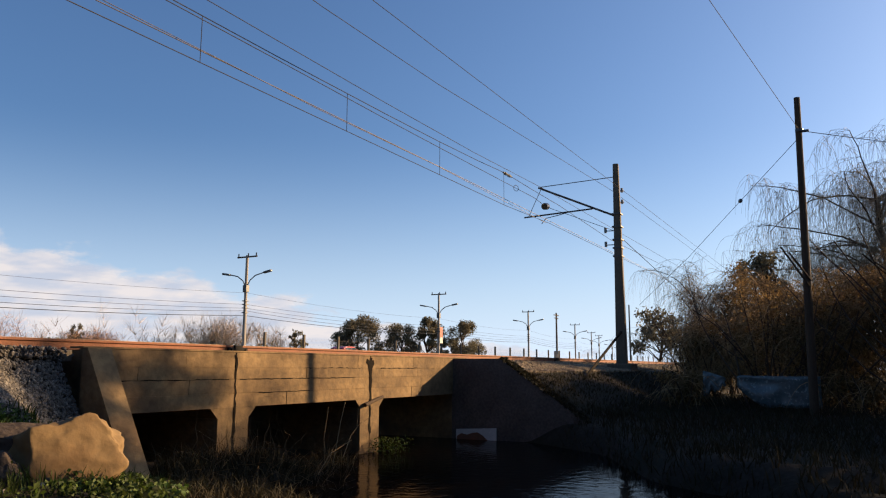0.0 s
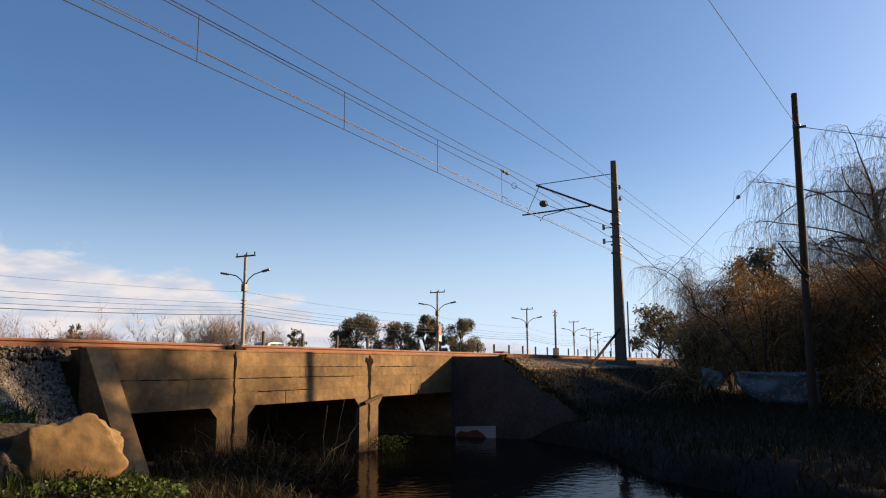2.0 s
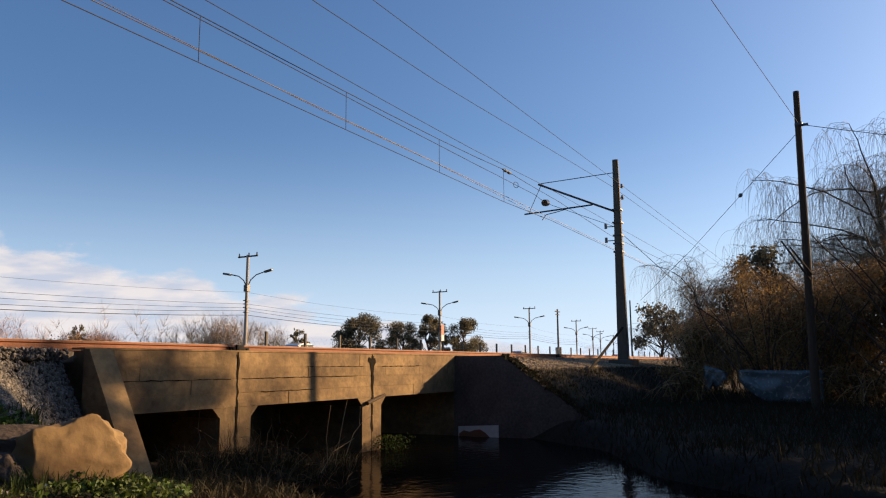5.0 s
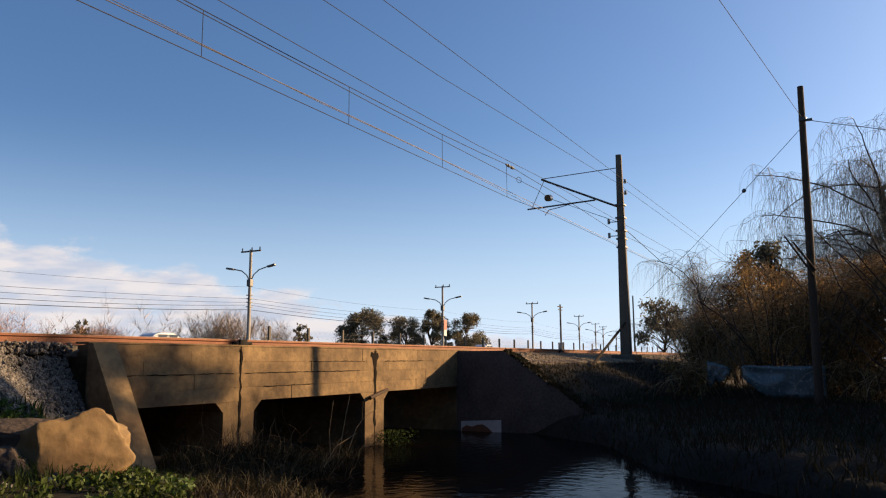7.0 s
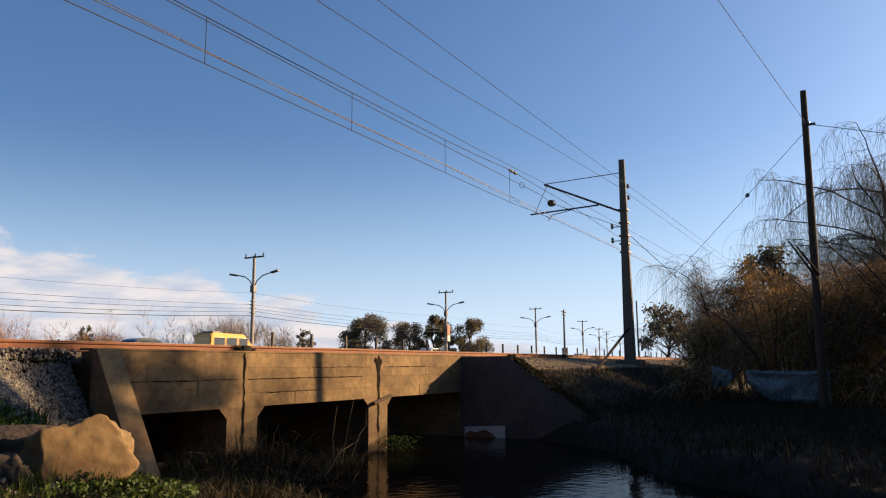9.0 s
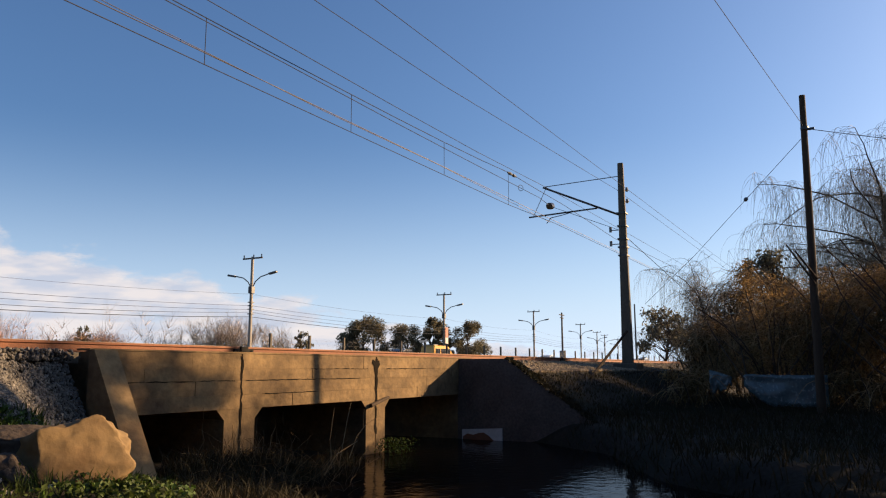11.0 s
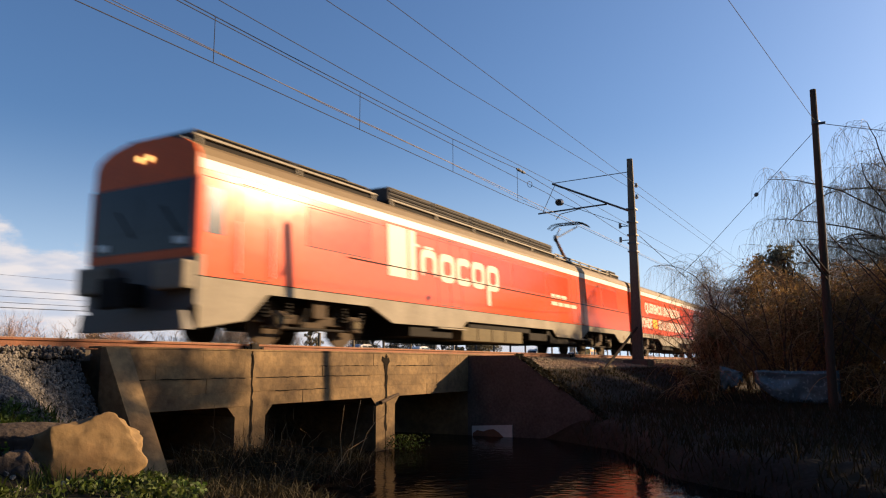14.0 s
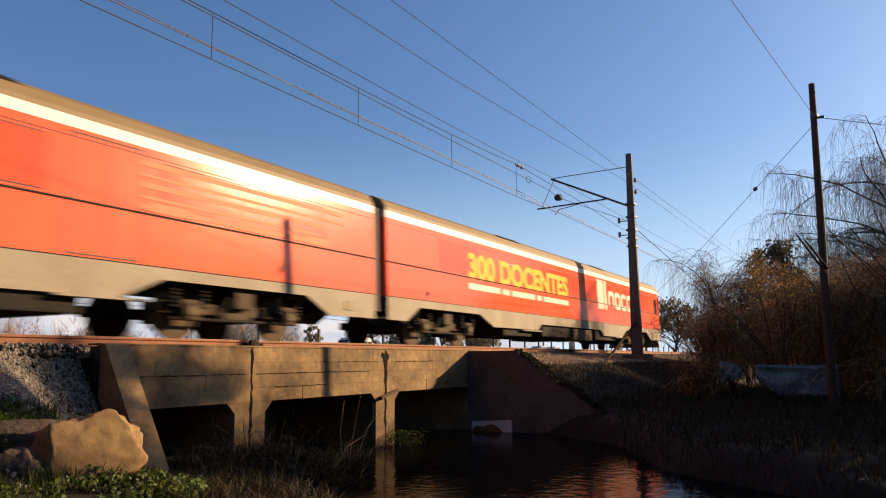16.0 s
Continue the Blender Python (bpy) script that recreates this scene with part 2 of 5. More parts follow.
def boxes(*dims, bevel=0.0):
    bm = bmesh.new()
    for d in dims:
        box(bm, *d, bevel=bevel)
    return bm


def rod(bm, a, b, r0, r1=None, seg=8):
    a, b = Vector(a), Vector(b)
    q = (b - a).to_track_quat("Z", "Y").to_matrix().to_4x4()
    bmesh.ops.create_cone(bm, cap_ends=True, segments=seg, radius1=r0, radius2=r0 if r1 is None else r1,
                          depth=(b - a).length, matrix=Matrix.Translation((a + b) / 2) @ q)
    return bm


def rods(*items, seg=8):
    bm = bmesh.new()
    for it in items:
        rod(bm, *it, seg=seg)
    return bm


def tube(bm, pts, r, seg=6):
    for a, b in zip(pts[:-1], pts[1:]):
        rod(bm, a, b, r, seg=seg)
    return bm


def prism(bm, outline, y0, y1):
    """An outline in x and z, carried from y0 to y1."""
    a = [bm.verts.new((x, y0, z)) for x, z in outline]
    b = [bm.verts.new((x, y1, z)) for x, z in outline]
    bm.faces.new(a)
    bm.faces.new(list(reversed(b)))
    for i in range(len(a)):
        j = (i + 1) % len(a)
        bm.faces.new((a[j], a[i], b[i], b[j]))
    bmesh.ops.recalc_face_normals(bm, faces=bm.faces)
    return bm


def prism_x(bm, outline, x0, x1):
    """An outline in y and z, carried from x0 to x1."""
    a = [bm.verts.new((x0, y, z)) for y, z in outline]
    b = [bm.verts.new((x1, y, z)) for y, z in outline]
    bm.faces.new(a)
    bm.faces.new(list(reversed(b)))
    for i in range(len(a)):
        j = (i + 1) % len(a)
        bm.faces.new((a[j], a[i], b[i], b[j]))
    bmesh.ops.recalc_face_normals(bm, faces=bm.faces)
    return bm


def strands(name, lines, material, radius, tip=0.3, sides=3):
    """Thin tapering stems, each a list of points, as one mesh."""
    verts, faces = [], []
    for line in lines:
        n0, k = len(verts), len(line)
        for i, p in enumerate(line):
            a = line[max(i - 1, 0)]
            b = line[min(i + 1, k - 1)]
            d = (Vector(b) - Vector(a))
            d = d.normalized() if d.length > 1e-6 else Vector((0, 0, 1))
            u = d.cross(Vector((0.31, 0.73, 0.41))).normalized()
            v = d.cross(u)
            rr = (radius if not isinstance(radius, list) else radius[i]) * (1 - (1 - tip) * i / max(k - 1, 1))
            for s in range(sides):
                an = 2 * math.pi * s / sides
                verts.append(Vector(p) + (u * math.cos(an) + v * math.sin(an)) * rr)
        for i in range(k - 1):
            for s in range(sides):
                t = (s + 1) % sides
                a0 = n0 + i * sides
                faces.append((a0 + s, a0 + t, a0 + sides + t, a0 + sides + s))
    return raw(name, verts, faces, material)


def leaves(name, points, material, size, rng, droop=0.0, slim=0.45):
    verts, faces = [], []
    for p in points:
        d = Vector((rng.gauss(0, 1), rng.gauss(0, 1), rng.gauss(0, 1) - droop)).normalized()
        u = d.cross(Vector((rng.gauss(0, 1), rng.gauss(0, 1), rng.gauss(0, 1)))).normalized()
        s = size * rng.uniform(0.6, 1.4)
        n0 = len(verts)
        p = Vector(p)
        verts += [p - d * s * 0.5, p + u * s * slim * 0.5, p + d * s * 0.5, p - u * s * slim * 0.5 + d.cross(u) * s * 0.1]
        faces.append((n0, n0 + 1, n0 + 2, n0 + 3))
    return raw(name, verts, faces, material)


def letters(name, text, size, material, parent, at, label="", width=0.0):
    """Words in the built-in font as a thin mesh; width: how wide they run."""
    cu = bpy.data.curves.new(name, "FONT")
    cu.body, cu.size, cu.extrude, cu.offset = text, size, 0.002, 0.042 * size
    tmp = bpy.data.objects.new(name, cu)
    me = bpy.data.meshes.new_from_object(tmp)
    bpy.data.objects.remove(tmp)
    xs = [v.co.x for v in me.vertices]
    if width and xs:
        k = width / (max(xs) - min(xs))
        for v in me.vertices:
            v.co.x = (v.co.x - min(xs)) * k
    # one part for each letter
    bm = bmesh.new()
    bm.from_mesh(me)
    bpy.data.meshes.remove(me)
    left, groups = set(bm.verts), []
    while left:
        todo, island = [next(iter(left))], set()
        while todo:
            v = todo.pop()
            if v in island:
                continue
            island.add(v)
            todo += [e.other_vert(v) for e in v.link_edges]
        left -= island
        lo, hi = min(v.co.x for v in island), max(v.co.x for v in island)
        for g in groups:
            if min(hi, g[1]) - max(lo, g[0]) > 0.5 * min(hi - lo, g[1] - g[0]):
                g[0], g[1] = min(lo, g[0]), max(hi, g[1])
                g[2] |= island
                break
        else:
            groups.append([lo, hi, island])
    for lo, hi, island in sorted(groups, key=lambda g: g[0]):
        index, vs = {}, []
        for v in sorted(island, key=lambda v: v.index):
            index[v] = len(vs)
            vs.append(tuple(v.co))
        fs = [tuple(index[v] for v in f.verts) for f in bm.faces if f.verts[0] in index]
        part("letter", raw("letter", vs, fs, material), material, parent, label, at)
    bm.free()

# ---- ground ----
TRACK_Y = 11.43          # the track's middle line; the rails' top is z = 0
WALL_Y = 9.5             # the bridge's near face
WATER_Z = -2.25
CREEK = [(17.0, 40), (16.4, 14), (16.2, 9.5), (14.4, 7.2), (11.0, 5.4), (8.2, 2.0), (4.5, -3.5), (-10, -14)]


def sstep(a, b, v):
    t = min(max((v - a) / (b - a), 0.0), 1.0)
    return t * t * (3 - 2 * t)


def creek_away(x, y):
    best = 1e9
    for (ax, ay), (bx, by) in zip(CREEK[:-1], CREEK[1:]):
        dx, dy = bx - ax, by - ay
        t = min(max(((x - ax) * dx + (y - ay) * dy) / (dx * dx + dy * dy), 0), 1)
        best = min(best, math.hypot(x - ax - t * dx, y - ay - t * dy))
    return best


def ground_z(x, y):
    far = sstep(24, 34, y)
    bumps = 0.10 * noise.noise((x * 0.5, y * 0.5, 0)) + 0.05 * noise.noise((x * 1.7, y * 1.7, 3))
    bank = -1.72 + 0.25 * sstep(18, 40, x) + bumps
    bank -= 0.12 * sstep(6, 11, x) * (1 - sstep(14, 20, x)) + (0.20 * sstep(5.4, 7.0, x) + 0.22 * sstep(7.6, 8.8, x)) * (1 - sstep(13, 16, x)) * sstep(4.6, 5.8, y) * (1 - 0.9 * sstep(7.9, 8.7, y) * sstep(7.8, 8.4, x) * (1 - sstep(10.2, 11.0, x)))
    # the railway bank, cut through at the bridge
    if x > 12:
        up = sstep(5.3, 8.3, y) * (1 - sstep(13.9, 16.5, y))
    else:
        slope = -0.36 - (0.42 + 1.0 * sstep(5.2, 6.6, x)) * (9.40 + 0.5 * sstep(4.8, 6.6, x) - y)
        bank += 0.18 * (1 - sstep(4.6, 6.4, x)) * sstep(3, 6, y) - 0.15 * sstep(6.0, 7.0, x)
        up = min(max((slope - bank) / (-0.30 - bank), 0), 1) if y < 9.5 + 0.40 * sstep(4.8, 6.6, x) else 1 - sstep(13.9, 16.5, y)
    open_ = sstep(6.9, 7.15, x) * (1 - sstep(18.2, 18.8, x))
    z = bank + ((-0.48 if x > 12 else -0.30) - bank) * up * (1 - open_)
    if y > 14:
        z = max(z, -0.9 + bumps)
    if x > 18.7 and 8.3 < y < 14:
        z = -0.20 - 0.15 * max(0, 10.2 - y) + bumps * 0.2
    z = z * (1 - far) + 0.05 * far
    d = creek_away(x, y)
    half = 1.9 + 0.8 * (1 - sstep(7.0, 9.0, y))
    if y < 26:
        cut = 1 - sstep(half - 0.5, half + 0.9, d)
        z = z + (-2.75 - z) * cut
    return z


def graded(lo, hi, step, reach):
    mid = list(np.arange(lo, hi + 1e-6, step))
    out, s, v = [], step, hi
    while v < reach:
        s *= 1.35
        v += s
        out.append(v)
    left, s, v = [], step, lo
    while v > -reach:
        s *= 1.35
        v -= s
        left.append(v)
    return left[::-1] + mid + out


gx, gy = graded(-4, 44, 0.3, 3500), graded(-8, 17, 0.3, 3500)
gverts = [(x, y, ground_z(x, y)) for y in gy for x in gx]
gw = len(gx)
gfaces = [(j * gw + i, j * gw + i + 1, (j + 1) * gw + i + 1, (j + 1) * gw + i) for j in range(len(gy) - 1) for i in range(gw - 1)]
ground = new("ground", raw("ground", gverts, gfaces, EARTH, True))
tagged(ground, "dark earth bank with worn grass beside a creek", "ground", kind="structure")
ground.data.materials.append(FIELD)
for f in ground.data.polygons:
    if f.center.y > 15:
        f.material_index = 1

# creek water
wv = [(-12, -16, WATER_Z), (30, -16, WATER_Z), (30, 26, WATER_Z), (-12, 26, WATER_Z)]
water = new("water", raw("water", wv, [(0, 1, 2, 3)], WATER))
tagged(water, "dark rippled creek water under the bridge", "water", kind="structure")

# the road beyond the track
road = part("road", boxes((-400, 38.5, 0.0, 900, 51.0, 0.10)), ASPHALT)
tagged(road, "grey asphalt road running beside the railway", "road", kind="structure")

# ---- glowing ring painted as pale haze along the horizon, all round ----
haze = bpy.data.materials.new("glowing_horizon_haze")
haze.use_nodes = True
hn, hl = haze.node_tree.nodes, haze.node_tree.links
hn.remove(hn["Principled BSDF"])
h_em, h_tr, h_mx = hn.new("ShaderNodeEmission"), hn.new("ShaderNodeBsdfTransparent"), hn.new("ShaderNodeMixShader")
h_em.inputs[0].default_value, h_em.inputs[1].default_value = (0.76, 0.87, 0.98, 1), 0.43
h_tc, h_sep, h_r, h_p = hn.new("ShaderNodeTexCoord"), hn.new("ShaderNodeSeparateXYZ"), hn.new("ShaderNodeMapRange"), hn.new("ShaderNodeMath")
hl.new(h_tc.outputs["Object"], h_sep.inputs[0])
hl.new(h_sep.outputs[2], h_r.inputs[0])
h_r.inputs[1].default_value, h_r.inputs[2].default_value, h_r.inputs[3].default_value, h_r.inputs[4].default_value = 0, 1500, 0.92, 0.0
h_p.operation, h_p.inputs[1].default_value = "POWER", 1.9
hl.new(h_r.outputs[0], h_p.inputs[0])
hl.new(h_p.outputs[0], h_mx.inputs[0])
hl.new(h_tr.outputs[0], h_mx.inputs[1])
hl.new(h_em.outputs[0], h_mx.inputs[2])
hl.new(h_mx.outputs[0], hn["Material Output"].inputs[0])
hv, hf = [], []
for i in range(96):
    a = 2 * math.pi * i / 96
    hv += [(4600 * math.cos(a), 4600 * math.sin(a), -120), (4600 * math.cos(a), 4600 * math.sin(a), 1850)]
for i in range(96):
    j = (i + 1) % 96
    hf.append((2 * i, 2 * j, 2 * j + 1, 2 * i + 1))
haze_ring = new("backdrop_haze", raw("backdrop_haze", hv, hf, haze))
tagged(haze_ring, "glowing ring painted as pale haze along the horizon", "haze", kind="structure")

# ---- cloud bank far off ----
cloud_mat = bpy.data.materials.new("far_cloud")
cloud_mat.use_nodes = True
cn, cl = cloud_mat.node_tree.nodes, cloud_mat.node_tree.links
cn.remove(cn["Principled BSDF"])
c_em, c_tr, c_mx = cn.new("ShaderNodeEmission"), cn.new("ShaderNodeBsdfTransparent"), cn.new("ShaderNodeMixShader")
c_em.inputs[0].default_value, c_em.inputs[1].default_value = (1.0, 0.85, 0.75, 1), 0.335
c_tc, c_map = cn.new("ShaderNodeTexCoord"), cn.new("ShaderNodeMapping")
c_map.inputs["Scale"].default_value = (1 / 300, 1 / 300, 1 / 115)
c_no = cn.new("ShaderNodeTexNoise")
c_no.inputs["Scale"].default_value, c_no.inputs["Detail"].default_value, c_no.inputs["Roughness"].default_value = 1.0, 7, 0.58
cl.new(c_tc.outputs["Object"], c_map.inputs[0])
cl.new(c_map.outputs[0], c_no.inputs["Vector"])
c_sep = cn.new("ShaderNodeSeparateXYZ")
cl.new(c_tc.outputs["Object"], c_sep.inputs[0])
c_n2, c_m2, c_r2, c_mc = cn.new("ShaderNodeTexNoise"), cn.new("ShaderNodeMapping"), cn.new("ShaderNodeMapRange"), cn.new("ShaderNodeMix")
c_m2.inputs["Scale"].default_value, c_m2.inputs["Location"].default_value = (1 / 170, 1 / 170, 1 / 42), (3.1, 0.7, 5.3)
c_n2.inputs["Scale"].default_value, c_n2.inputs["Detail"].default_value = 1.0, 6
c_r2.inputs[1].default_value, c_r2.inputs[2].default_value = 0.36, 0.64
c_mc.data_type = "RGBA"
c_mc.inputs[6].default_value, c_mc.inputs[7].default_value = (0.66, 0.66, 0.70, 1), (1.0, 0.86, 0.75, 1)
cl.new(c_tc.outputs["Object"], c_m2.inputs[0])
cl.new(c_m2.outputs[0], c_n2.inputs["Vector"])
cl.new(c_n2.outputs[0], c_r2.inputs[0])
cl.new(c_r2.outputs[0], c_mc.inputs[0])
cl.new(c_mc.outputs[2], c_em.inputs[0])
# the bank's top falls away towards +x
c_x, c_s = cn.new("ShaderNodeMath"), cn.new("ShaderNodeMath")
c_x.operation, c_x.inputs[1].default_value = "MULTIPLY", 0.22
cl.new(c_sep.outputs[0], c_x.inputs[0])
cl.new(c_x.outputs[0], c_s.inputs[0])
cl.new(c_sep.outputs[2], c_s.inputs[1])
c_h = cn.new("ShaderNodeMapRange")
c_h.clamp = False
c_h.inputs[1].default_value, c_h.inputs[2].default_value, c_h.inputs[3].default_value, c_h.inputs[4].default_value = 60, 300, 0.34, -0.17
cl.new(c_s.outputs[0], c_h.inputs[0])
c_cl = cn.new("ShaderNodeClamp")
c_cl.inputs[1].default_value, c_cl.inputs[2].default_value = -0.17, 0.24
cl.new(c_h.outputs[0], c_cl.inputs[0])
c_b = cn.new("ShaderNodeMath")
cl.new(c_cl.outputs[0], c_b.inputs[0])
cl.new(c_no.outputs[0], c_b.inputs[1])
c_r = cn.new("ShaderNodeMapRange")
c_r.interpolation_type = "SMOOTHSTEP"
c_r.inputs[1].default_value, c_r.inputs[2].default_value, c_r.inputs[4].default_value = 0.50, 0.66, 0.88
cl.new(c_b.outputs[0], c_r.inputs[0])
cl.new(c_r.outputs[0], c_mx.inputs[0])
cl.new(c_tr.outputs[0], c_mx.inputs[1])
cl.new(c_em.outputs[0], c_mx.inputs[2])
cl.new(c_mx.outputs[0], cn["Material Output"].inputs[0])
# a tall curtain 2.8 km off, square to the view
backdrop = new("backdrop", raw("backdrop", [(-2600, 0, -60), (2600, 0, -60), (2600, 0, 900), (-2600, 0, 900)], [(0, 1, 2, 3)], cloud_mat))
backdrop.matrix_basis = pose(2250, 1650, 0, 0, 0, -53.7)
tagged(backdrop, "pinkish white cloud bank low in the sky", "clouds", kind="structure")

# ---- bridge ----
bridge = thing("bridge", "weathered board-marked concrete railway bridge over a creek", "bridge", kind="structure")
PIERS = [10.0, 14.2]
X0, X1 = 7.40, 18.15
SOFFIT = -1.10
rng = random.Random(5)


def girder(x0, x1, haunch_l, haunch_r):
    """A deck span with chamfered haunches at its piers."""
    o = [(x0, -0.16), (x1, -0.16), (x1, SOFFIT - (0.17 if haunch_r else 0))]
    if haunch_r:
        o += [(x1 - 0.36, SOFFIT - 0.17), (x1 - 0.52, SOFFIT)]
    if haunch_l:
        o += [(x0 + 0.52, SOFFIT), (x0 + 0.36, SOFFIT - 0.17)]
    o += [(x0, SOFFIT - (0.17 if haunch_l else 0))]
    return prism(bmesh.new(), o, WALL_Y + 0.03, 13.3)


spans = [(X0 + 0.01, PIERS[0] - 0.012, False, True), (PIERS[0] + 0.012, PIERS[1] - 0.02, True, True), (PIERS[1] + 0.02, X1 - 0.01, True, False)]
for s in spans:
    part("deck_span", girder(*s), CONCRETE, bridge)
for px in PIERS:
    part("pier", boxes((px - 0.37, WALL_Y + 0.05, -3.0, px + 0.37, 13.2, SOFFIT - 0.165), bevel=0.02), CONCRETE, bridge)
part("abutment", boxes((6.6, WALL_Y + 0.04, -3.0, 7.84, 13.6, SOFFIT - 0.005)), CONCRETE, bridge)
part("abutment", boxes((18.16, WALL_Y + 0.04, -3.0, 18.9, 13.6, -0.17)), CONCRETE, bridge)
# the board-marked facing: courses of cast blocks, each a little proud
courses = [(-0.165, -0.42), (-0.424, -0.62), (-0.624, -0.86), (-0.864, SOFFIT)]
for (sx0, sx1, hl, hr) in spans:
    for z1, z0 in courses:
        x = sx0
        while x < sx1 - 0.05:
            w = rng.choice((0.55, 0.9, 1.4, 1.9)) * rng.uniform(0.9, 1.1)
            if sx1 - x - w < 0.4:
                w = sx1 - x
            d = rng.uniform(-0.006, 0.006)
            part("board_course", boxes((x + 0.001, WALL_Y + d, z0, x + w - 0.001, WALL_Y + 0.05, z1)), CONCRETE, bridge)
            x += w
# haunch facings and pier faces below the soffit
for px in PIERS:
    bm = bmesh.new()
    prism(bm, [(px - 0.55, SOFFIT - 0.004), (px - 0.012, SOFFIT - 0.004), (px - 0.012, -2.7), (px - 0.37, -2.7), (px - 0.37, SOFFIT - 0.18)], WALL_Y + 0.004, WALL_Y + 0.06)
    prism(bm, [(px + 0.012, SOFFIT - 0.004), (px + 0.55, SOFFIT - 0.004), (px + 0.37, SOFFIT - 0.18), (px + 0.37, -2.7), (px + 0.012, -2.7)], WALL_Y + 0.004, WALL_Y + 0.06)
    part("pier_face", bm, CONCRETE, bridge)
# uneven crack down the joint
for px, wide in ((PIERS[0], 0.018), (PIERS[1], 0.032)):
    z = -0.2
    bm = bmesh.new()
    prev = None
    while z > -1.9:
        xx = px + rng.uniform(-0.02, 0.02)
        w = wide * rng.uniform(0.5, 1.6)
        row = (bm.verts.new((xx - w, WALL_Y - 0.010, z)), bm.verts.new((xx + w, WALL_Y - 0.010, z)))
        if prev:
            bm.faces.new((prev[0], prev[1], row[1], row[0]))
        prev = row
        z -= rng.uniform(0.06, 0.14)
    part("joint_crack", bm, CRACK, bridge, "dark open joint")
for xa, xb, zz in ((10.1, 13.7, -0.622), (7.5, 9.9, -0.622), (10.6, 12.2, -0.863), (14.6, 16.4, -0.422), (11.9, 13.9, -0.422)):
    bm, prev, x = bmesh.new(), None, xa
    while x < xb:
        w, dz = rng.uniform(0.002, 0.011), rng.uniform(-0.006, 0.006)
        row = (bm.verts.new((x, WALL_Y - 0.009, zz + dz - w)), bm.verts.new((x, WALL_Y - 0.009, zz + dz + w)))
        if prev:
            bm.faces.new((prev[0], row[0], row[1], prev[1]))
        prev = row
        x += rng.uniform(0.05, 0.16)
    part("course_crack", bm, CRACK, bridge, "dark uneven crack between courses")
bm = bmesh.new()
prism(bm, [(14.05, -0.22), (14.02, -0.30), (14.10, -0.36), (14.12, -0.47), (14.17, -0.66), (14.22, -0.62), (14.24, -0.44), (14.33, -0.33), (14.29, -0.24), (14.18, -0.28)], WALL_Y - 0.014, WALL_Y - 0.008)
part("spalled_patch", bm, CRACK, bridge, "dark broken hollow")
bm = bmesh.new()
rod(bm, (13.92, WALL_Y - 0.06, -1.22), (14.62, WALL_Y - 0.06, -1.06), 0.045, 0.035)
part("timber_strut", bm, WOOD, bridge, "dark timber piece lying across the pier")
# wing walls, square to the track
bm = bmesh.new()
prism_x(bm, [(9.52, -0.15), (9.42, -0.15), (8.40, -1.95), (8.30, -3.0), (9.52, -3.0)], 7.0, 7.38)
part("wing_wall", bm, CONCRETE, bridge)
# Right wing wall: the shade on it is put into its colour.
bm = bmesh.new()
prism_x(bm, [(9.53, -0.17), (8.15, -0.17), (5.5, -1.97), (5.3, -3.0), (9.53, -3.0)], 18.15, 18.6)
part("wing_wall", bm, CONCRETE_SHADE, bridge, "wing wall with its colour darkened for shade")

# ---- track ----
def rail_profile():
    return [(-0.036, 0.0), (0.036, 0.0), (0.036, -0.035), (0.010, -0.05), (0.010, -0.125), (0.068, -0.14), (0.068, -0.158), (-0.068, -0.158), (-0.068, -0.14), (-0.010, -0.125), (-0.010, -0.05), (-0.036, -0.035)]


track = thing("railway_track", "rusty broad gauge railway track on ballast", "railway track", kind="structure")
for y in (TRACK_Y - 0.838 - 0.036, TRACK_Y + 0.838 + 0.036):
    bm = prism_x(bmesh.new(), [(y + a, b) for a, b in rail_profile()], -300, 700)
    part("rail", bm, RUST, track, "rust-brown steel rail")
    part("rail_head", boxes((-300, y - 0.024, -0.001, 700, y + 0.024, 0.003)), RAILHEAD, track, "bright worn running surface")
sl = mesh_of("sleeper", boxes((-0.12, -1.35, -0.34, 0.12, 1.35, -0.175), bevel=0.012), POST_CONCRETE)
clip = mesh_of("rail_clip", boxes((-0.05, -0.10, -0.175, 0.05, 0.10, -0.125), bevel=0.01), RUST)
x = -9.0
while x < 60:
    part("sleeper", sl, POST_CONCRETE, track, at=pose(x, TRACK_Y, 0))
    part("rail_clip", clip, RUST, track, at=pose(x, TRACK_Y - 0.95, 0))
    x += 0.62
for x in (11.1, 29.1, -6.9):
    bm = boxes((x - 0.26, TRACK_Y - 0.93, -0.125, x + 0.26, TRACK_Y - 0.89, -0.04), (x - 0.10, TRACK_Y - 0.95, -0.10, x + 0.10, TRACK_Y - 0.80, 0.004), bevel=0.008)
    for k in (-0.19, -0.07, 0.07, 0.19):
        rod(bm, (x + k, TRACK_Y - 0.95, -0.08), (x + k, TRACK_Y - 0.90, -0.08), 0.016)
    part("fishplate", bm, BLACK, track, "dark bolted rail joint")
# guard kerb along the deck, over the facing
part("deck_kerb", boxes((7.0, WALL_Y + 0.012, -0.158, 18.9, WALL_Y + 0.30, -0.13)), CONCRETE, bridge)

# ballast: loose stones
STONE_SHAPES = []
for k in range(7):
    bm = bmesh.new()
    bmesh.ops.create_icosphere(bm, subdivisions=1, radius=1.0)
    for v in bm.verts:
        v.co *= rng.uniform(0.65, 1.25)
        v.co.z *= 0.75
    STONE_SHAPES.append(([tuple(v.co) for v in bm.verts], [tuple(v.index for v in f.verts) for f in bm.faces]))
    bm.free()


